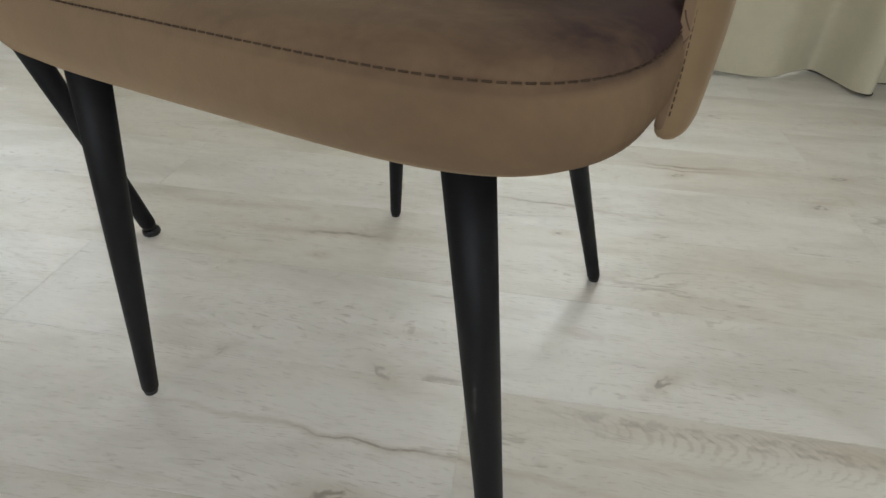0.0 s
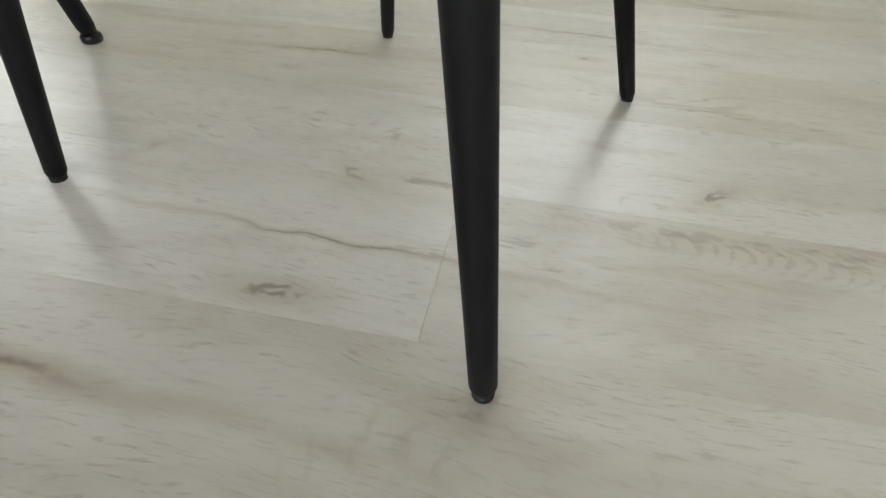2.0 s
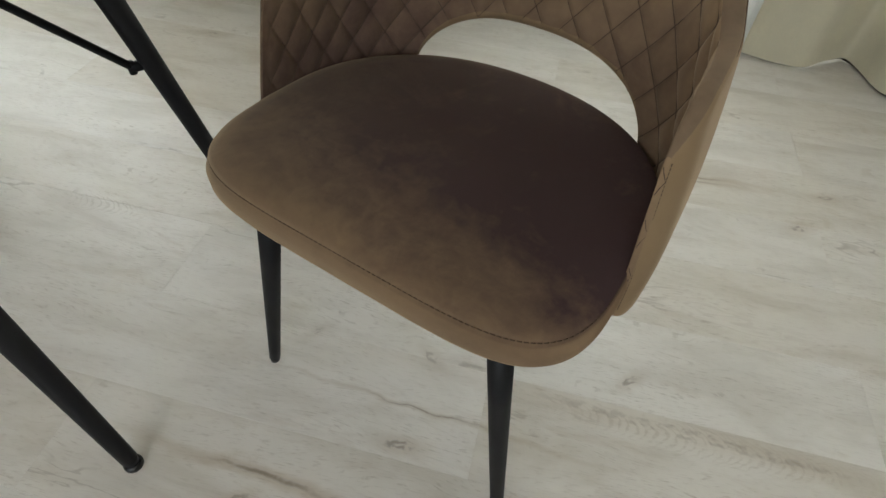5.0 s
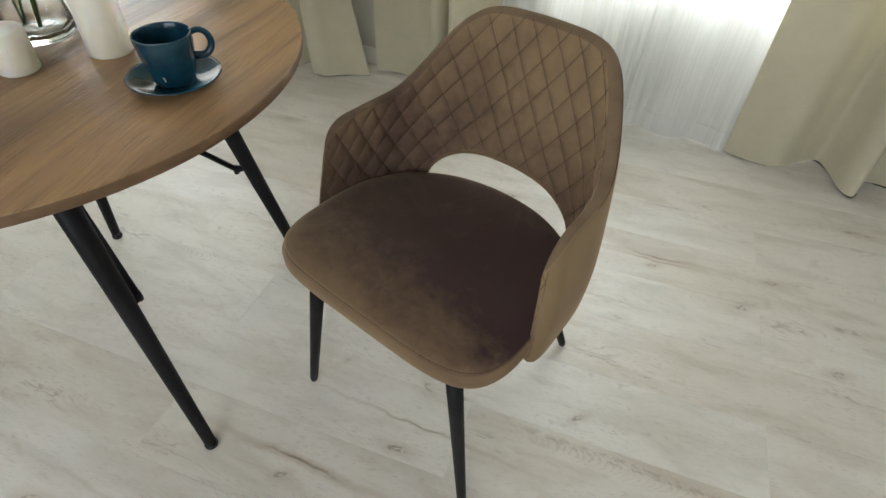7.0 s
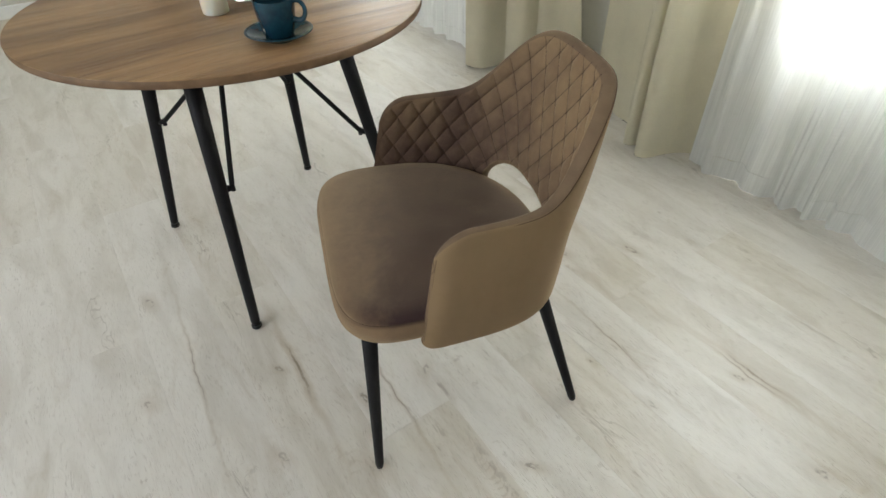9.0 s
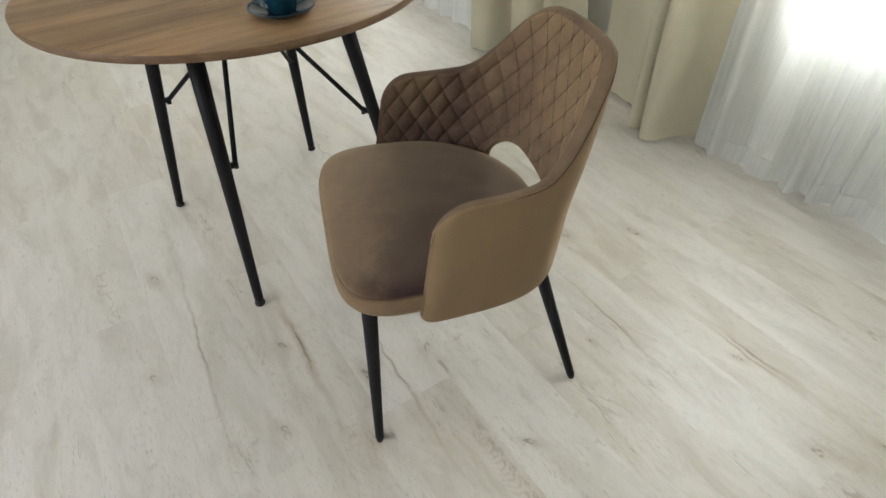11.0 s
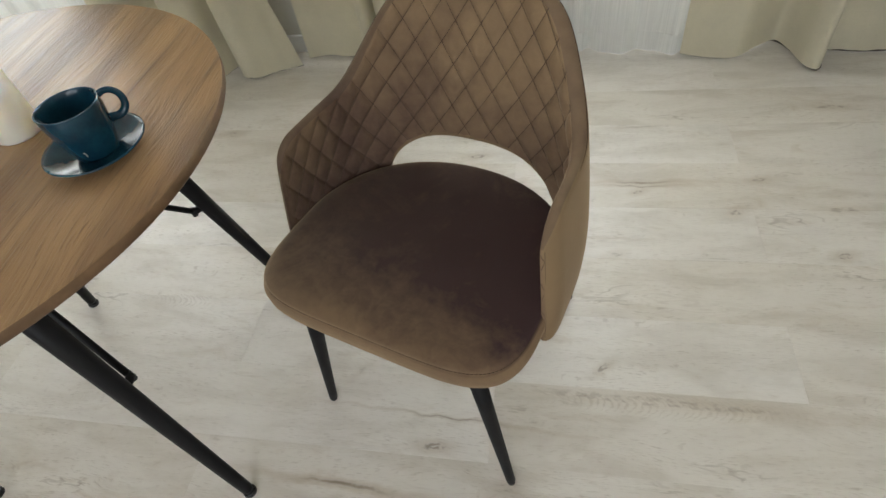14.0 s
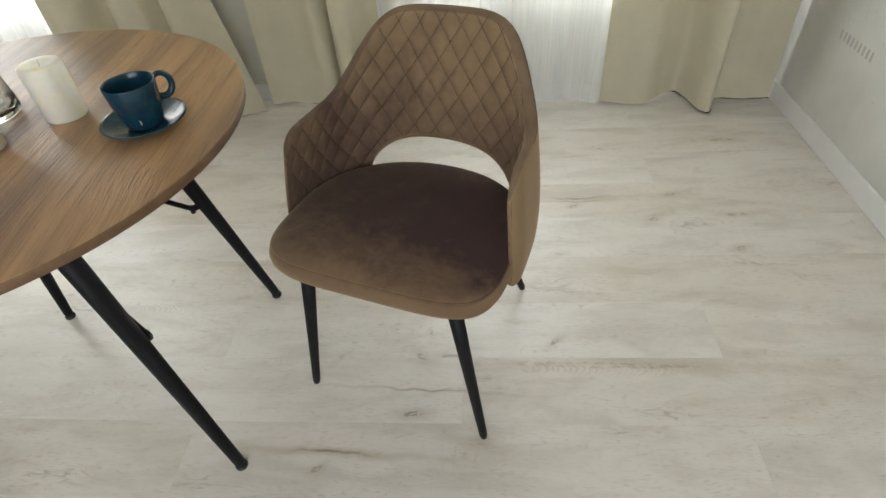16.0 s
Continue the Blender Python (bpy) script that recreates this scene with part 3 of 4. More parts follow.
def stitch_mesh():
    """The thread that lies in the quilting's grooves, as fine bars."""
    bm = bmesh.new()
    for sign in (1, -1):
        for k in range(-16, 17):
            run = []
            for i in range(0, 191):
                z = 0.41 + 0.0024 * i
                s = QUILT_S + k * QUILT_W - sign * (z - QUILT_Z) * QUILT_W / QUILT_H
                inside = abs(s) < ARC - 0.02 and low_z(s) + 0.006 < z < rim_z(s) - 0.005
                if inside:
                    up = max(0.0, min(1.0, (z - rim_z(s) + WALL_T / 2) / (WALL_T / 2)))
                    roll = WALL_T / 2 * (1 - math.sqrt(1 - up * up))
                    run.append(shell_point(s, z, -0.0002 + 0.0022 * quilt_fade(s, z) + roll)[0])
                if (not inside or i == 190) and run:
                    if len(run) > 4:
                        tube(run, 0.0005, 5, bm)
                    run = []
    return bm


def front_seam_mesh(side):
    """Short stitches down the front edge of an arm, and the ends of the quilting lines that meet them."""
    bm = bmesh.new()
    s = side * (ARC - NOSE_SEAM)
    off = nose_thickness(NOSE_SEAM) + 0.0003
    for k in range(44):
        z = 0.425 + 0.0042 * k
        if z < rim_z(s) - 0.010:
            tube([shell_point(s, z + d, off)[0] for d in (0.0, 0.0014, 0.0028)], 0.0006, 5, bm)
    for z0, drop in ((0.470, 0.012), (0.522, 0.016), (0.578, 0.014)):
        for way in (1, -1):
            run = []
            for i in range(10):
                d = NOSE_SEAM * (1 - i / 10.5) ** 2
                run.append(shell_point(side * (ARC - d), z0 + way * drop * i / 9, nose_thickness(d) + 0.0002)[0])
            tube(run, 0.0005, 5, bm)
    return bm


def rim_line(off, drop, radius):
    half = np.linspace(0, ARC - 0.058, 110).tolist()
    ss = [-x for x in reversed(half[1:])] + half
    return tube([shell_point(s, rim_z(s) - drop, nose_thickness(ARC - abs(s)) + off)[0] for s in ss], radius, 6)


SEAT_C, SEAT_W = -0.06, 0.2530


def seat_outline(a, grow=0.0):
    ca, sa = math.cos(a), math.sin(a)
    n, depth = (5.0, 0.2145) if sa < 0 else (2.15, 0.236)
    y = SEAT_C + (depth + grow) * math.copysign(abs(sa) ** (2 / n), sa)
    waist = max(0.0, min(1.0, (y + 0.185) / 0.05))           # narrower between the arms
    return ((SEAT_W + grow - 0.001 * waist * waist * (3 - 2 * waist)) * math.copysign(abs(ca) ** (2 / n), ca), y)


SEAT_PROFILE = [(-0.044, 0.4145), (-0.026, 0.4155), (-0.012, 0.4195), (-0.002, 0.4275), (0.0035, 0.440), (0.004, 0.456), (0.0, 0.4685), (-0.0022, 0.4710), (-0.0015, 0.4735), (-0.005, 0.4782), (-0.014, 0.4828), (-0.028, 0.4856)]


def seat_drop(y, z):
    """The cushion sinks a little towards its back."""
    return 0.094 * max(0.0, y + 0.10) * max(0.0, min(1.0, (z - 0.43) / 0.03))


def angles():
    """Steps round the seat that lie closer in the front corners."""
    return [2 * math.pi * k / 144 for k in range(144)]


def seat_mesh():
    bm = bmesh.new()
    rings = []
    for g, z in SEAT_PROFILE:
        rings.append([bm.verts.new((*(q := seat_outline(a, g)), z - seat_drop(q[1], z))) for a in angles()])
    for k in range(1, 13):
        f = 1 - k / 13
        ring = []
        for a in angles():
            x, y = seat_outline(a, -0.026)
            x, y = x * f, SEAT_C + (y - SEAT_C) * f
            z = 0.4856 + 0.0035 * (1 - f ** 2) + 0.0016 * noise.noise(Vector((x * 14, y * 14, 3.0)))
            ring.append(bm.verts.new((x, y, z - seat_drop(y, z))))
        rings.append(ring)
    n = len(rings[0])
    for a, b in zip(rings, rings[1:]):
        for k in range(n):
            j = (k + 1) % n
            bm.faces.new((a[k], a[j], b[j], b[k]))
    bm.faces.new(rings[0][::-1])
    bm.faces.new(rings[-1])
    return bm


def seat_seam_mesh():
    """Short stitches round the cushion, in the groove between its top and its border."""
    bm = bmesh.new()
    n, gap = 3000, 0.0062
    pts = [Vector((*(q := seat_outline(2 * math.pi * k / n, -0.0016)), 0.4710 - seat_drop(q[1], 0.471))) for k in range(n + 1)]
    far = np.concatenate(([0.0], np.cumsum([(q - p).length for p, q in zip(pts, pts[1:])])))
    axes = [[p[i] for p in pts] for i in range(3)]
    for k in range(int(far[-1] / gap)):
        tube([[float(np.interp(k * gap + d, far, ax)) for ax in axes] for d in (0.0, 0.0022, 0.0044)], 0.0006, 5, bm)
    return bm


def leg_mesh(top, tip, r0, r1, segs=20):
    top, tip = Vector(top), Vector(tip)
    pts = [top.lerp(tip, f) for f in (0, 0.3, 0.6, 0.9, 0.985, 1.0)]
    rr = [r0 + (r1 - r0) * f for f in (0, 0.3, 0.6, 0.9, 0.985)] + [r1 * 0.8]
    return tube(pts, rr, segs)


def armchair():
    ch = thing("armchair", CHAIR, "mocha brown velvet armchair with diamond-quilted back and black legs", "chair")
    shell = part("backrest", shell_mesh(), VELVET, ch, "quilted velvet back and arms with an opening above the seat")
    shell.data.materials.append(VELVET_OUT_LIT)
    shell.data.materials.append(VELVET_RIM_SHADED)
    part("stitching", stitch_mesh(), THREAD, shell, "dark brown diamond stitching")
    for side in (-1, 1):
        part("front_seam", front_seam_mesh(side), THREAD, shell, "dotted dark stitching down the arm front")
    part("piping", rim_line(-0.0028, 0.0055, 0.0011), PIPING, shell, "brown piping along the rim")
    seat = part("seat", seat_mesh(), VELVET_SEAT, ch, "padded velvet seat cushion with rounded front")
    part("seam", seat_seam_mesh(), SEAM, seat, "dark stitched seam")
    pan = bmesh.new()
    ring0 = [pan.verts.new((*seat_outline(a, -0.060), 0.4075)) for a in angles()]
    ring1 = [pan.verts.new((*seat_outline(a, -0.060), 0.4150)) for a in angles()]
    for k in range(len(ring0)):
        j = (k + 1) % len(ring0)
        pan.faces.new((ring0[k], ring0[j], ring1[j], ring1[k]))
    pan.faces.new(ring0[::-1])
    pan.faces.new(ring1)
    part("seat_pan", pan, RUBBER, ch, "black underside of the seat", False)
    for side in (-1, 1):
        for top, tip in (((side * 0.1665, -0.2195, 0.41), (side * 0.2302, -0.2448, 0.004)), ((side * 0.0995, 0.1325, 0.41), (side * 0.1855, 0.246, 0.004))):
            leg = part("leg", leg_mesh(top, tip, 0.0160, 0.0095), BLACK, ch, "tapered black metal leg")
            part("foot_pad", tube([Vector(tip) + Vector((0, 0, d)) for d in (-0.004, 0.0005)], 0.0078, 14), RUBBER, leg)
    return ch


armchair()


# ---- the round table ----
TABLE_X, TABLE_Y, TABLE_R = -0.743, 0.637, 0.488


def round_table():
    tb = thing("round_table", pose(TABLE_X, TABLE_Y, 0), "round walnut-veneered dining table on splayed black metal legs", "table")
    top = part("tabletop", lathe([(0, 0.7570), (TABLE_R - 0.0025, 0.7570), (TABLE_R - 0.0008, 0.7563), (TABLE_R - 0.0006, 0.7555)], 128), WOOD, tb, "brown wood-grain tabletop")
    part("edge_band", lathe([(TABLE_R - 0.0010, 0.7555), (TABLE_R, 0.7546), (TABLE_R, 0.7425), (TABLE_R - 0.0015, 0.7395), (TABLE_R - 0.005, 0.7385), (0, 0.7385)], 128), EDGE, top, "reddish brown table edge")
    for dx, dy, tx, ty, turn, hx, hy in ((0.327, -0.251, 0.189, -0.182, -50, -0.014, -0.040), (-0.288, -0.279, -0.186, -0.185, 0, 0.020, 0.036), (-0.328, 0.253, -0.185, 0.189, 0, -0.018, 0.014), (0.298, 0.292, 0.177, 0.190, 0, 0.015, 0.014)):
        far = math.hypot(dx, dy)
        ux, uy = dx / far, dy / far
        a, b = Vector((tx, ty, 0.7375)), Vector((dx, dy, 0.012))
        leg = part("leg", leg_mesh(a, b, 0.0215, 0.0125, 24), BLACK, tb, "splayed tapered black metal leg")
        part("foot_glide", lathe([(0, 0.0), (0.013, 0.0), (0.0145, 0.003), (0.0145, 0.009), (0.012, 0.0125), (0, 0.0125)], 20), RUBBER, leg, "black levelling foot").location = (dx, dy, 0)
        part("mounting_plate", box(tx - 0.035, tx + 0.035, ty - 0.035, ty + 0.035, 0.7330, 0.7390, 0.002), BLACK, leg, "", False)
        # brace from the leg up to the middle
        at = a.lerp(b, (0.7375 - 0.405) / 0.7255)
        way = Matrix.Rotation(radians(turn), 3, "Z") @ Vector((-ux, -uy, 0))     # the side on which the lug sits
        inner = at + way * 0.030
        hub = Vector((hx, hy, 0.708))
        brace = part("brace", tube([inner, inner.lerp(hub, 0.5), hub], 0.0065, 12), BLACK, tb, "thin black metal brace rod")
        lug = tube([at + way * 0.012, at + way * 0.034 - Vector((0, 0, 0.001))], [0.009, 0.0075], 10)
        tube([at + way * 0.031 - Vector((0, 0, 0.011)), at + way * 0.031 + Vector((0, 0, 0.009))], 0.0062, 10, lug)
        part("lug", lug, BLACK, brace, "bolted lug")
    part("hub", lathe([(0, 0.690), (0.050, 0.690), (0.054, 0.694), (0.054, 0.7390), (0, 0.7390)], 24), BLACK, tb, "black centre hub under the top")
    return tb


round_table()


def cup_and_saucer(x, y, turn, z=0.7573):
    sc = thing("saucer", pose(x, y, z, 0, 0, turn), "glossy teal ceramic saucer on the wooden table", "saucer", "coffee set")
    prof = [(0, 0.004), (0.026, 0.004), (0.027, 0.0), (0.031, 0.0), (0.033, 0.004), (0.052, 0.0095), (0.065, 0.0155), (0.0702, 0.0182), (0.0712, 0.0196), (0.0702, 0.0206), (0.065, 0.0188), (0.052, 0.0125), (0.034, 0.0077), (0.031, 0.0070), (0, 0.0068)]
    part("dish", lathe(prof, 64), GLAZE, sc)
    cp = thing("coffee_cup", pose(x, y, z + 0.0070, 0, 0, turn), "glossy teal ceramic coffee cup on its saucer", "cup", "coffee set")
    prof = [(0, 0.002), (0.024, 0.002), (0.025, 0.0), (0.028, 0.0), (0.0305, 0.004), (0.0345, 0.018), (0.0385, 0.037), (0.0412, 0.056), (0.0422, 0.0695), (0.0418, 0.0710), (0.0405, 0.0708), (0.0393, 0.0690), (0.0385, 0.056), (0.0355, 0.036), (0.0315, 0.018), (0.027, 0.0075), (0.018, 0.005), (0, 0.005)]
    prof = [(r * 1.0, h * 1.06) for r, h in prof]
    part("bowl", lathe(prof, 64), GLAZE, cp)
    loop = []
    for k in range(25):
        a = radians(118 - 236 * k / 24)
        loop.append((0.0485 + 0.0165 * math.cos(a), 0, 0.0530 + 0.0180 * math.sin(a) * 1.08))
    loop = [(0.0385, 0, 0.070)] + loop + [(0.036, 0, 0.032)]
    part("handle", tube(loop, 0.0042, 14, flat=1.35), GLAZE, cp, "looped handle")
    part("maker_mark", tube([(0.0368, -0.0006, 0.016), (0.0382, 0.0006, 0.019), (0.0400, -0.0004, 0.024)], 0.0007, 6), WICK, cp, "small pale mark").matrix_basis = pose(0, 0, 0, 0, 0, -112)


cup_and_saucer(-0.402, 0.620, 42)
cup_and_saucer(-0.988, 0.547, 172)


def candle(x, y, r, h, label, domed):
    cd = thing("pillar_candle", pose(x, y, 0.7573), label, "candle", "candles on the table")
    if domed:
        prof = [(0, 0), (r - 0.002, 0), (r, 0.002), (r + 0.0006, h * 0.5), (r, h - 0.004), (r - 0.003, h), (r * 0.5, h + 0.004), (0, h + 0.006)]
    else:
        prof = [(0, 0), (r - 0.002, 0), (r, 0.002), (r, h - 0.003), (r - 0.003, h), (r * 0.55, h - 0.001), (r * 0.3, h - 0.004), (0, h - 0.006)]
    part("wax", lathe(prof, 48), WAX, cd)
    t = h + 0.004 if domed else h - 0.008
    part("wick", tube([(0, 0, t), (0.0005, 0, t + 0.008), (0.001, 0.0006, t + 0.015 if domed else t + 0.013)], 0.0011, 8), WICK, cd, "thin cotton wick")


candle(-0.662, 0.580, 0.0300, 0.068, "short unlit ivory pillar candle on the table", True)
candle(-0.575, 0.684, 0.0350, 0.099, "taller unlit ivory pillar candle beside a coffee cup", False)


def vase():
    vs = thing("glass_vase", pose(-0.728, 0.696, 0.7573), "clear wavy glass vase with a few green stems", "vase")
    prof = [(0, 0.0), (0.045, 0.0), (0.053, 0.003), (0.056, 0.010), (0.054, 0.030), (0.051, 0.07), (0.053, 0.12), (0.060, 0.17), (0.064, 0.20), (0.0625, 0.2005), (0.0585, 0.17), (0.0515, 0.12), (0.0495, 0.07), (0.0525, 0.03), (0.050, 0.012), (0, 0.009)]
    bm = lathe(prof, 64)
    for v in bm.verts:
        a = math.atan2(v.co.y, v.co.x)
        k = 1 + 0.035 * math.sin(9 * a + v.co.z * 60) * min(1, v.co.z / 0.02)
        v.co.x, v.co.y = v.co.x * k, v.co.y * k
    part("glass", bm, GLASS, vs)
    rnd = random.Random(5)
    for k in range(4):
        a, b = rnd.uniform(0, 6.28), rnd.uniform(0, 6.28)
        foot = Vector((0.02 * math.cos(a), 0.02 * math.sin(a), 0.020))
        head = Vector((0.032 * math.cos(b), 0.032 * math.sin(b), 0.235 + 0.03 * rnd.random()))
        mid = foot.lerp(head, 0.5) + Vector((rnd.uniform(-0.006, 0.006), rnd.uniform(-0.006, 0.006), 0))
        part("stem", tube([foot, mid, head], [0.0022, 0.002, 0.0016], 8), STEM, vs, "green flower stem")


vase()


# ---- curtains ----
def spline(points, steps):
    """Points along a smooth curve through the given ones."""
    p = [Vector(q) for q in points]
    p = [2 * p[0] - p[1]] + p + [2 * p[-1] - p[-2]]
    out = []
    for i in range(1, len(p) - 2):
        for k in range(steps):
            t = k / steps
            a, b, d, e = p[i - 1], p[i], p[i + 1], p[i + 2]
            out.append(0.5 * ((2 * b) + (d - a) * t + (2 * a - 5 * b + 4 * d - e) * t * t + (3 * b - a - 3 * d + e) * t ** 3))
    out.append(p[-2])
    return out


def hang(line, z0, z1, rows, thick, seed, creep, lean=0.0):
    """A hanging cloth over a plan line, with two faces thick apart; creep: how much its folds wander with height; lean: how far its last edge draws back towards the top."""
    bm = bmesh.new()
    n = len(line)
    layers = []
    for face in (0, 1):
        grid = []
        for r in range(rows + 1):
            f = (r / rows) ** 1.6
            row = []
            for i, p in enumerate(line):
                d = line[min(i + 1, n - 1)] - line[max(i - 1, 0)]
                nrm = Vector((d.y, -d.x)).normalized()
                z = z0 + (z1 - z0) * f
                w = noise.noise(Vector((p.x * 5 + seed, z * 0.9, seed))) * creep * min(1.0, z / 0.5) + noise.noise(Vector((p.x * 19, z * 3.1 + seed, 7.0))) * creep * 0.22
                low = 0.005 * noise.noise(Vector((p.x * 6, seed, 1.0))) if r == 0 else 0.0
                q = p + nrm * (w + face * thick)
                back = lean * (i / (n - 1)) ** 4 * min(1.0, z / 0.55)
                row.append(bm.verts.new((q.x - back, q.y, z + max(-0.004, low))))
            grid.append(row)
        layers.append(grid)
    for grid in layers:
        for a, b in zip(grid, grid[1:]):
            for i in range(n - 1):
                bm.faces.new((a[i], a[i + 1], b[i + 1], b[i]))
    f, g = layers
    caps = []
    for r in range(rows):
        for i in (0, n - 1):
            caps.append(bm.faces.new((f[r][i], f[r + 1][i], g[r + 1][i], g[r][i])))
    for i in range(n - 1):
        for r in (0, rows):
            caps.append(bm.faces.new((f[r][i], f[r][i + 1], g[r][i + 1], g[r][i])))
    for face in caps:
        for e in face.edges:
            e.smooth = False
    return bm


def curtain(name, points, label, seed, lean=0.0):
    line = spline([(x, y, 0) for x, y in points], 14)
    line = [Vector((p.x, p.y)) for p in line]
    cu = thing(name, ROOM, label, "curtain", "drapes at the windows")
    cloth = part("cloth", hang(line, 0.010, 2.50, 26, 0.0025, seed, 0.018, lean), DRAPE, cu)
    # dark bar for the hem seam and the shade in the gap below
    rim = []
    for p in line:
        low = 0.005 * noise.noise(Vector((p.x * 6, seed, 1.0)))
        rim.append((p.x, p.y - 0.0005, 0.0095 + max(-0.004, low)))
    part("hem", tube(rim, [0.0032 if 0.97 < p.x else 0.0013 for p in line], 6), HEM_SHADE, cloth, "dark line for the hem seam and the shaded gap below it")


curtain("curtain", [(-1.64, 2.09), (-1.61, 1.95), (-1.56, 1.925), (-1.50, 1.96), (-1.47, 2.07), (-1.43, 2.11), (-1.385, 2.07), (-1.36, 2.0), (-1.31, 1.975), (-1.23, 1.99), (-1.19, 2.06), (-1.165, 2.08), (-1.14, 2.03), (-1.11, 1.985), (-1.05, 1.98), (-0.985, 2.015), (-0.872, 2.062)], "cream cloth curtain hanging in deep folds to the floor", 1.0, 0.11)
curtain("curtain", [(-0.862, 2.120), (-0.775, 2.135), (-0.66, 2.115), (-0.575, 2.09), (-0.55, 2.0), (-0.53, 1.965), (-0.505, 1.975), (-0.49, 2.03), (-0.475, 2.0), (-0.455, 1.94), (-0.43, 1.925), (-0.40, 1.95), (-0.37, 2.05), (-0.33, 2.115), (-0.27, 2.12), (-0.21, 2.105), (-0.14, 2.105)], "cream cloth curtain with a broad fold beside the sheer", 4.0)
curtain("curtain", [(0.640, 2.05), (0.72, 2.015), (0.825, 2.010), (0.90, 2.07), (0.968, 2.110), (1.008, 2.055), (1.033, 1.952), (1.060, 1.910), (1.083, 1.937), (1.092, 2.005), (1.13, 2.035), (1.22, 2.025), (1.348, 2.020)], "cream cloth curtain hanging in the corner by the wallpaper", 9.0, 0.012)


def sheer(p0, p1, seed, label):
    """Voile in broad shallow folds, gathered more tightly here and there."""
    line, p, ph = [], p0, 0.0
    while p < p1:
        tight = max(0.0, min(1.0, 0.5 + 1.6 * noise.noise(Vector((p * 3.1, seed, 5)))))
        ph += 0.0052 * 2 * math.pi / (0.21 - 0.125 * tight)
        depth = 0.020 + 0.020 * noise.noise(Vector((p * 4, seed, 0)))
        y = 2.078 + depth * (math.sin(ph) + 0.35 * math.sin(2.3 * ph + 1.0)) + 0.026 * noise.noise(Vector((p * 2.2, seed, 9)))
        line.append(Vector((p, min(y, 2.130))))
        p += 0.0052
    sh = thing("sheer_curtain", ROOM, label, "curtain", "sheers at the windows")
    part("voile", hang(line, 0.085, 2.50, 26, 0.0012, seed * 1.3, 0.014), VOILE, sh)
    part("hem", hang(line, 0.006, 0.0845, 3, 0.0020, seed * 1.3, 0.014), VOILE_HEM, sh, "doubled hem of the sheer")


sheer(-0.30, 0.80, 3, "white sheer voile curtain with fine folds and a wide hem")
sheer(-3.30, -1.50, 8, "white sheer voile curtain before the far window")

rail = thing("curtain_rail", ROOM, "white curtain rail along the window wall", "rail")
part("track", box(-3.9, 1.36, 2.03, 2.11, 2.505, 2.53, 0.004), WHITE, rail, "", False)

# ---- the room ----
P0, P1, Q0, Q1, HIGH = -4.0, 1.375, -2.4, 2.20, 2.62
T = 0.22


def structure(name, bm, material, label, category):
    ob = link(name, bm, material, False)
    ob.matrix_world = ROOM
    return tagged(ob, label, category, kind="structure")


def wall_with_windows(openings, q_in, q_out, z_sill, z_head):
    """A wall along x, built of blocks butted round its openings."""
    bm = bmesh.new()
    x = P0
    for a, b in openings:
        box(x, a, q_in, q_out, 0, HIGH, bm=bm)
        box(a, b, q_in, q_out, 0, z_sill, bm=bm)
        box(a, b, q_in, q_out, z_head, HIGH, bm=bm)
        x = b
    box(x, P1, q_in, q_out, 0, HIGH, bm=bm)
    return bm


SILL, HEAD = 0.57, 2.2
structure("wall_north", wall_with_windows([(-3.1, -1.5), (-0.36, 0.86)], Q1, Q1 + T, SILL, HEAD), PLASTER, "pale cream plaster wall with two windows", "wall")
structure("wall_south", wall_with_windows([(-1.5, 0.9)], Q0 - T, Q0, 0.60, 2.3), PLASTER, "pale cream plaster wall with an added, unseen window", "wall")
structure("wall_east", box(P1, P1 + T, Q0 - T, Q1 + T, 0, HIGH), PAPER, "pale wall covered in faintly printed map wallpaper", "wall")
structure("wall_west", box(P0 - T, P0, Q0 - T, Q1 + T, 0, HIGH), PLASTER, "pale cream plaster wall", "wall")
structure("ceiling", box(P0 - T, P1 + T, Q0 - T, Q1 + T, HIGH, HIGH + 0.15), CEILING, "white painted ceiling", "ceiling")


def skirting(x0, x1, y0, y1):
    return box(x0, x1, y0, y1, 0.0005, 0.078, 0.004, 2)


structure("baseboard_east", skirting(P1 - 0.016, P1 - 0.0005, Q0 + 0.02, Q1 - 0.02), WHITE, "white skirting board below the wallpaper", "baseboard")
structure("baseboard_north", skirting(P0 + 0.02, P1 - 0.02, Q1 - 0.016, Q1 - 0.0005), WHITE, "white skirting board under the windows", "baseboard")
structure("baseboard_west", skirting(P0 + 0.0005, P0 + 0.016, Q0 + 0.02, Q1 - 0.02), WHITE, "white skirting board", "baseboard")
structure("baseboard_south", skirting(P0 + 0.02, P1 - 0.02, Q0 + 0.0005, Q0 + 0.016), WHITE, "white skirting board", "baseboard")


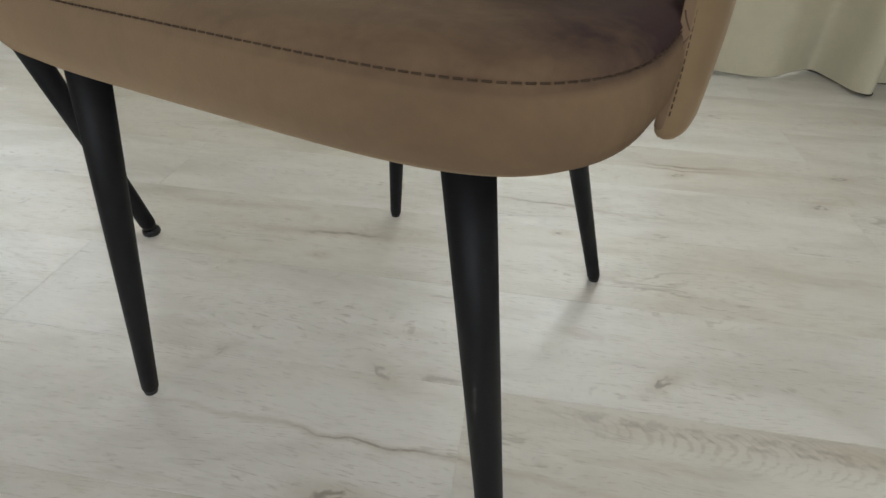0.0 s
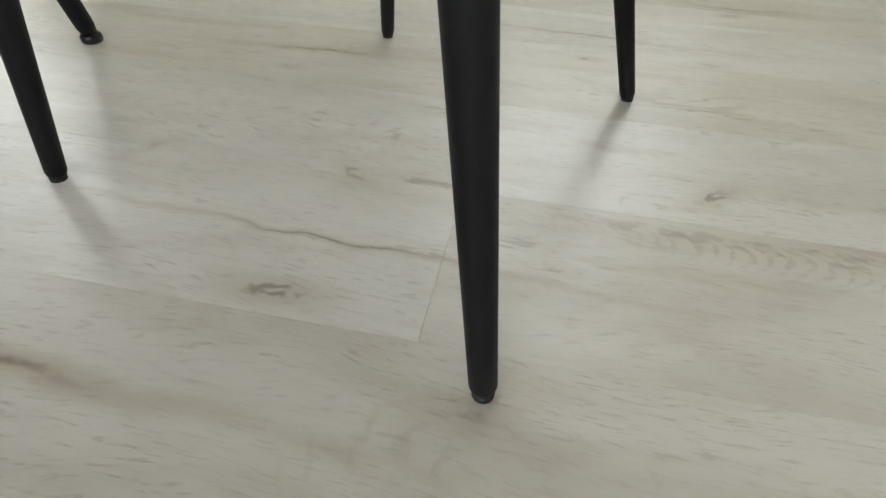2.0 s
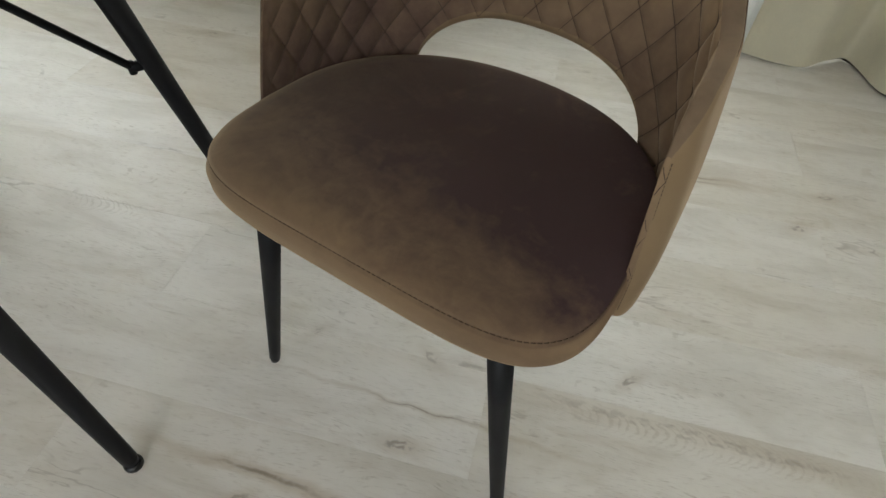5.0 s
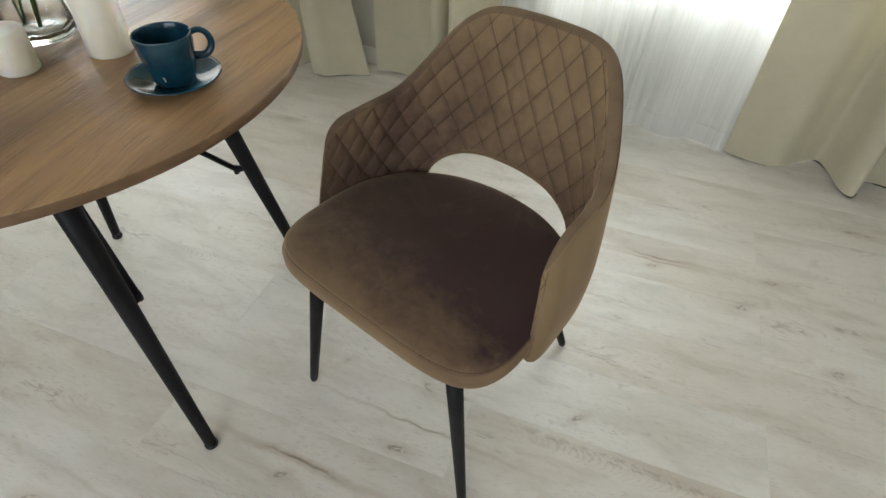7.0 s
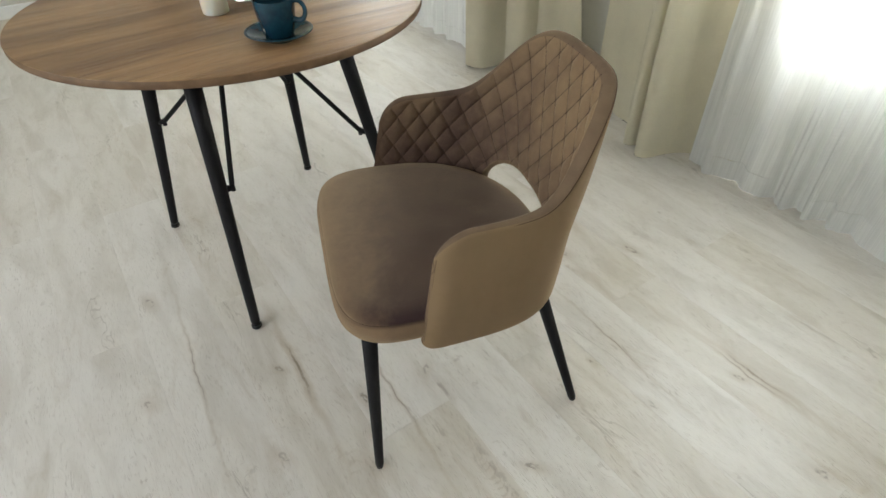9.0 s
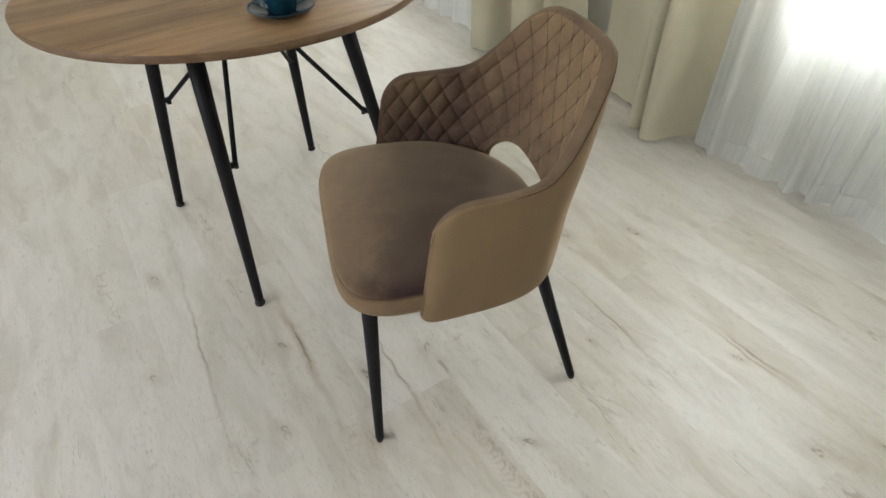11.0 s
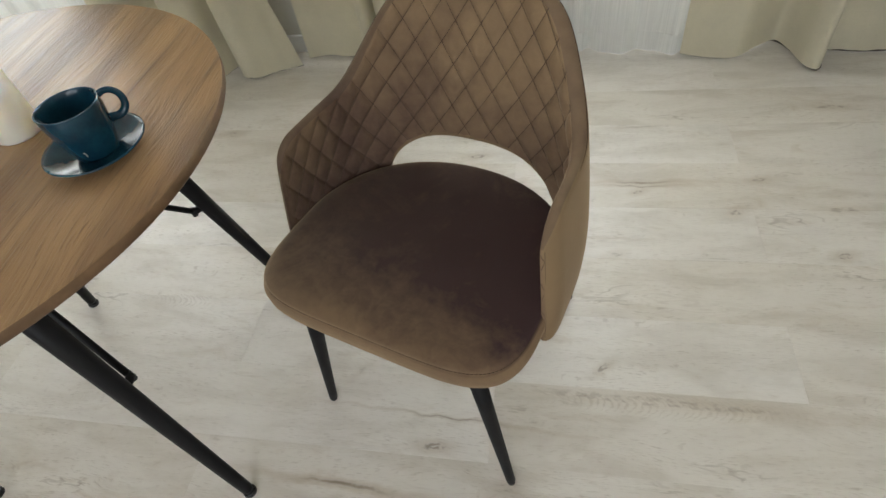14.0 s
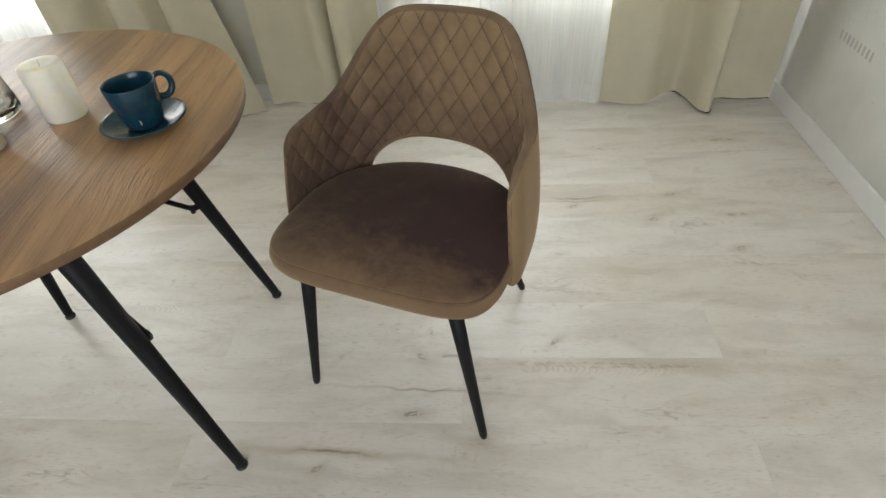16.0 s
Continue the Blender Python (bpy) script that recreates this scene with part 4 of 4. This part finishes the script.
def window(name, a, b, q, z0, z1, inward):
    w = thing(name, ROOM, "white framed window with two clear panes", "window", kind="structure")
    mid, f = (a + b) / 2, 0.055
    bm = bmesh.new()
    for x0, x1, h0, h1 in ((a, a + f, z0, z1), (b - f, b, z0, z1), (mid - 0.04, mid + 0.04, z0 + f, z1 - f), (a + f, b - f, z0, z0 + f), (a + f, b - f, z1 - f, z1)):
        box(x0 + 0.001, x1 - 0.001, q - 0.03, q + 0.03, h0 + 0.001, h1 - 0.001, 0.004, 2, bm)
    part("window_frame", bm, WHITE, w, "", False)
    for x0, x1 in ((a + f, mid - 0.04), (mid + 0.04, b - f)):
        pane = part("pane", box(x0, x1, q - 0.003, q + 0.003, z0 + f, z1 - f), PANE, w, "", False)
        pane.visible_shadow = False
    d = 0.130 * inward
    part("window_sill", box(a - 0.03, b + 0.03, min(q, q + d), max(q, q + d), z0 - 0.03, z0 - 0.001, 0.006), WHITE, w, "", False)


window("window_1", -0.36, 0.86, Q1 + 0.15, SILL, HEAD, -1)
window("window_2", -3.1, -1.5, Q1 + 0.15, SILL, HEAD, -1)
# unseen window, added to house the south fill lamp
window("added_window_3", -1.5, 0.9, Q0 - 0.15, 0.60, 2.3, 1)

# faint printed word on the wallpaper, as plain bars
print_mark = thing("wall_print", ROOM, "faint grey printed word on the wallpaper", "wall print")
for k in range(9):
    part("bar", box(P1 - 0.0015, P1 - 0.0003, 1.748 - k * 0.0245, 1.759 - k * 0.0245, 0.370, 0.400), INK, print_mark, "", False)

# ground outside, far below the windows
ground = link("ground", box(-60, 60, -60, 60, -3.2, -3.0), plain_material("outdoor_ground", (0.16, 0.17, 0.12), 0.9), False)
tagged(ground, "plain grassy ground outside the house", "ground", kind="structure")

# ---- floor boards ----
floor = structure("floor", box(P0 - T, P1 + T, Q0 - T, Q1 + T, -0.12, -0.0105), PLASTER, "whitewashed oak laminate floor laid in long boards", "floor")
BOARD_W, BOARD_L, GAP = 0.1935, 1.332, 0.0001
boards = {}


def board_mesh(length, width):
    key = (round(length, 4), round(width, 4))
    if key not in boards:
        bm = box(-length / 2 + GAP, length / 2 - GAP, -width / 2 + GAP, width / 2 - GAP, -0.010, 0.0, 0.0003, 1)
        me = bpy.data.meshes.new("board")
        bm.to_mesh(me)
        bm.free()
        me.materials.append(BOARD)
        boards[key] = me
    return boards[key]


row = -15
while 0.471 + BOARD_W * row < Q1:
    y0, y1 = max(Q0, 0.471 + BOARD_W * row), min(Q1, 0.471 + BOARD_W * (row + 1))
    if y1 - y0 > 0.004:
        x = (0.068 if row % 2 == 0 else 0.738) - 5 * BOARD_L
        while x < P1:
            x0, x1 = max(P0, x), min(P1, x + BOARD_L)
            if x1 - x0 > 0.01:
                ob = new("board", board_mesh(x1 - x0, y1 - y0))
                ob.parent = floor
                ob.location = ((x0 + x1) / 2, (y0 + y1) / 2, 0.0)
            x += BOARD_L
    row += 1
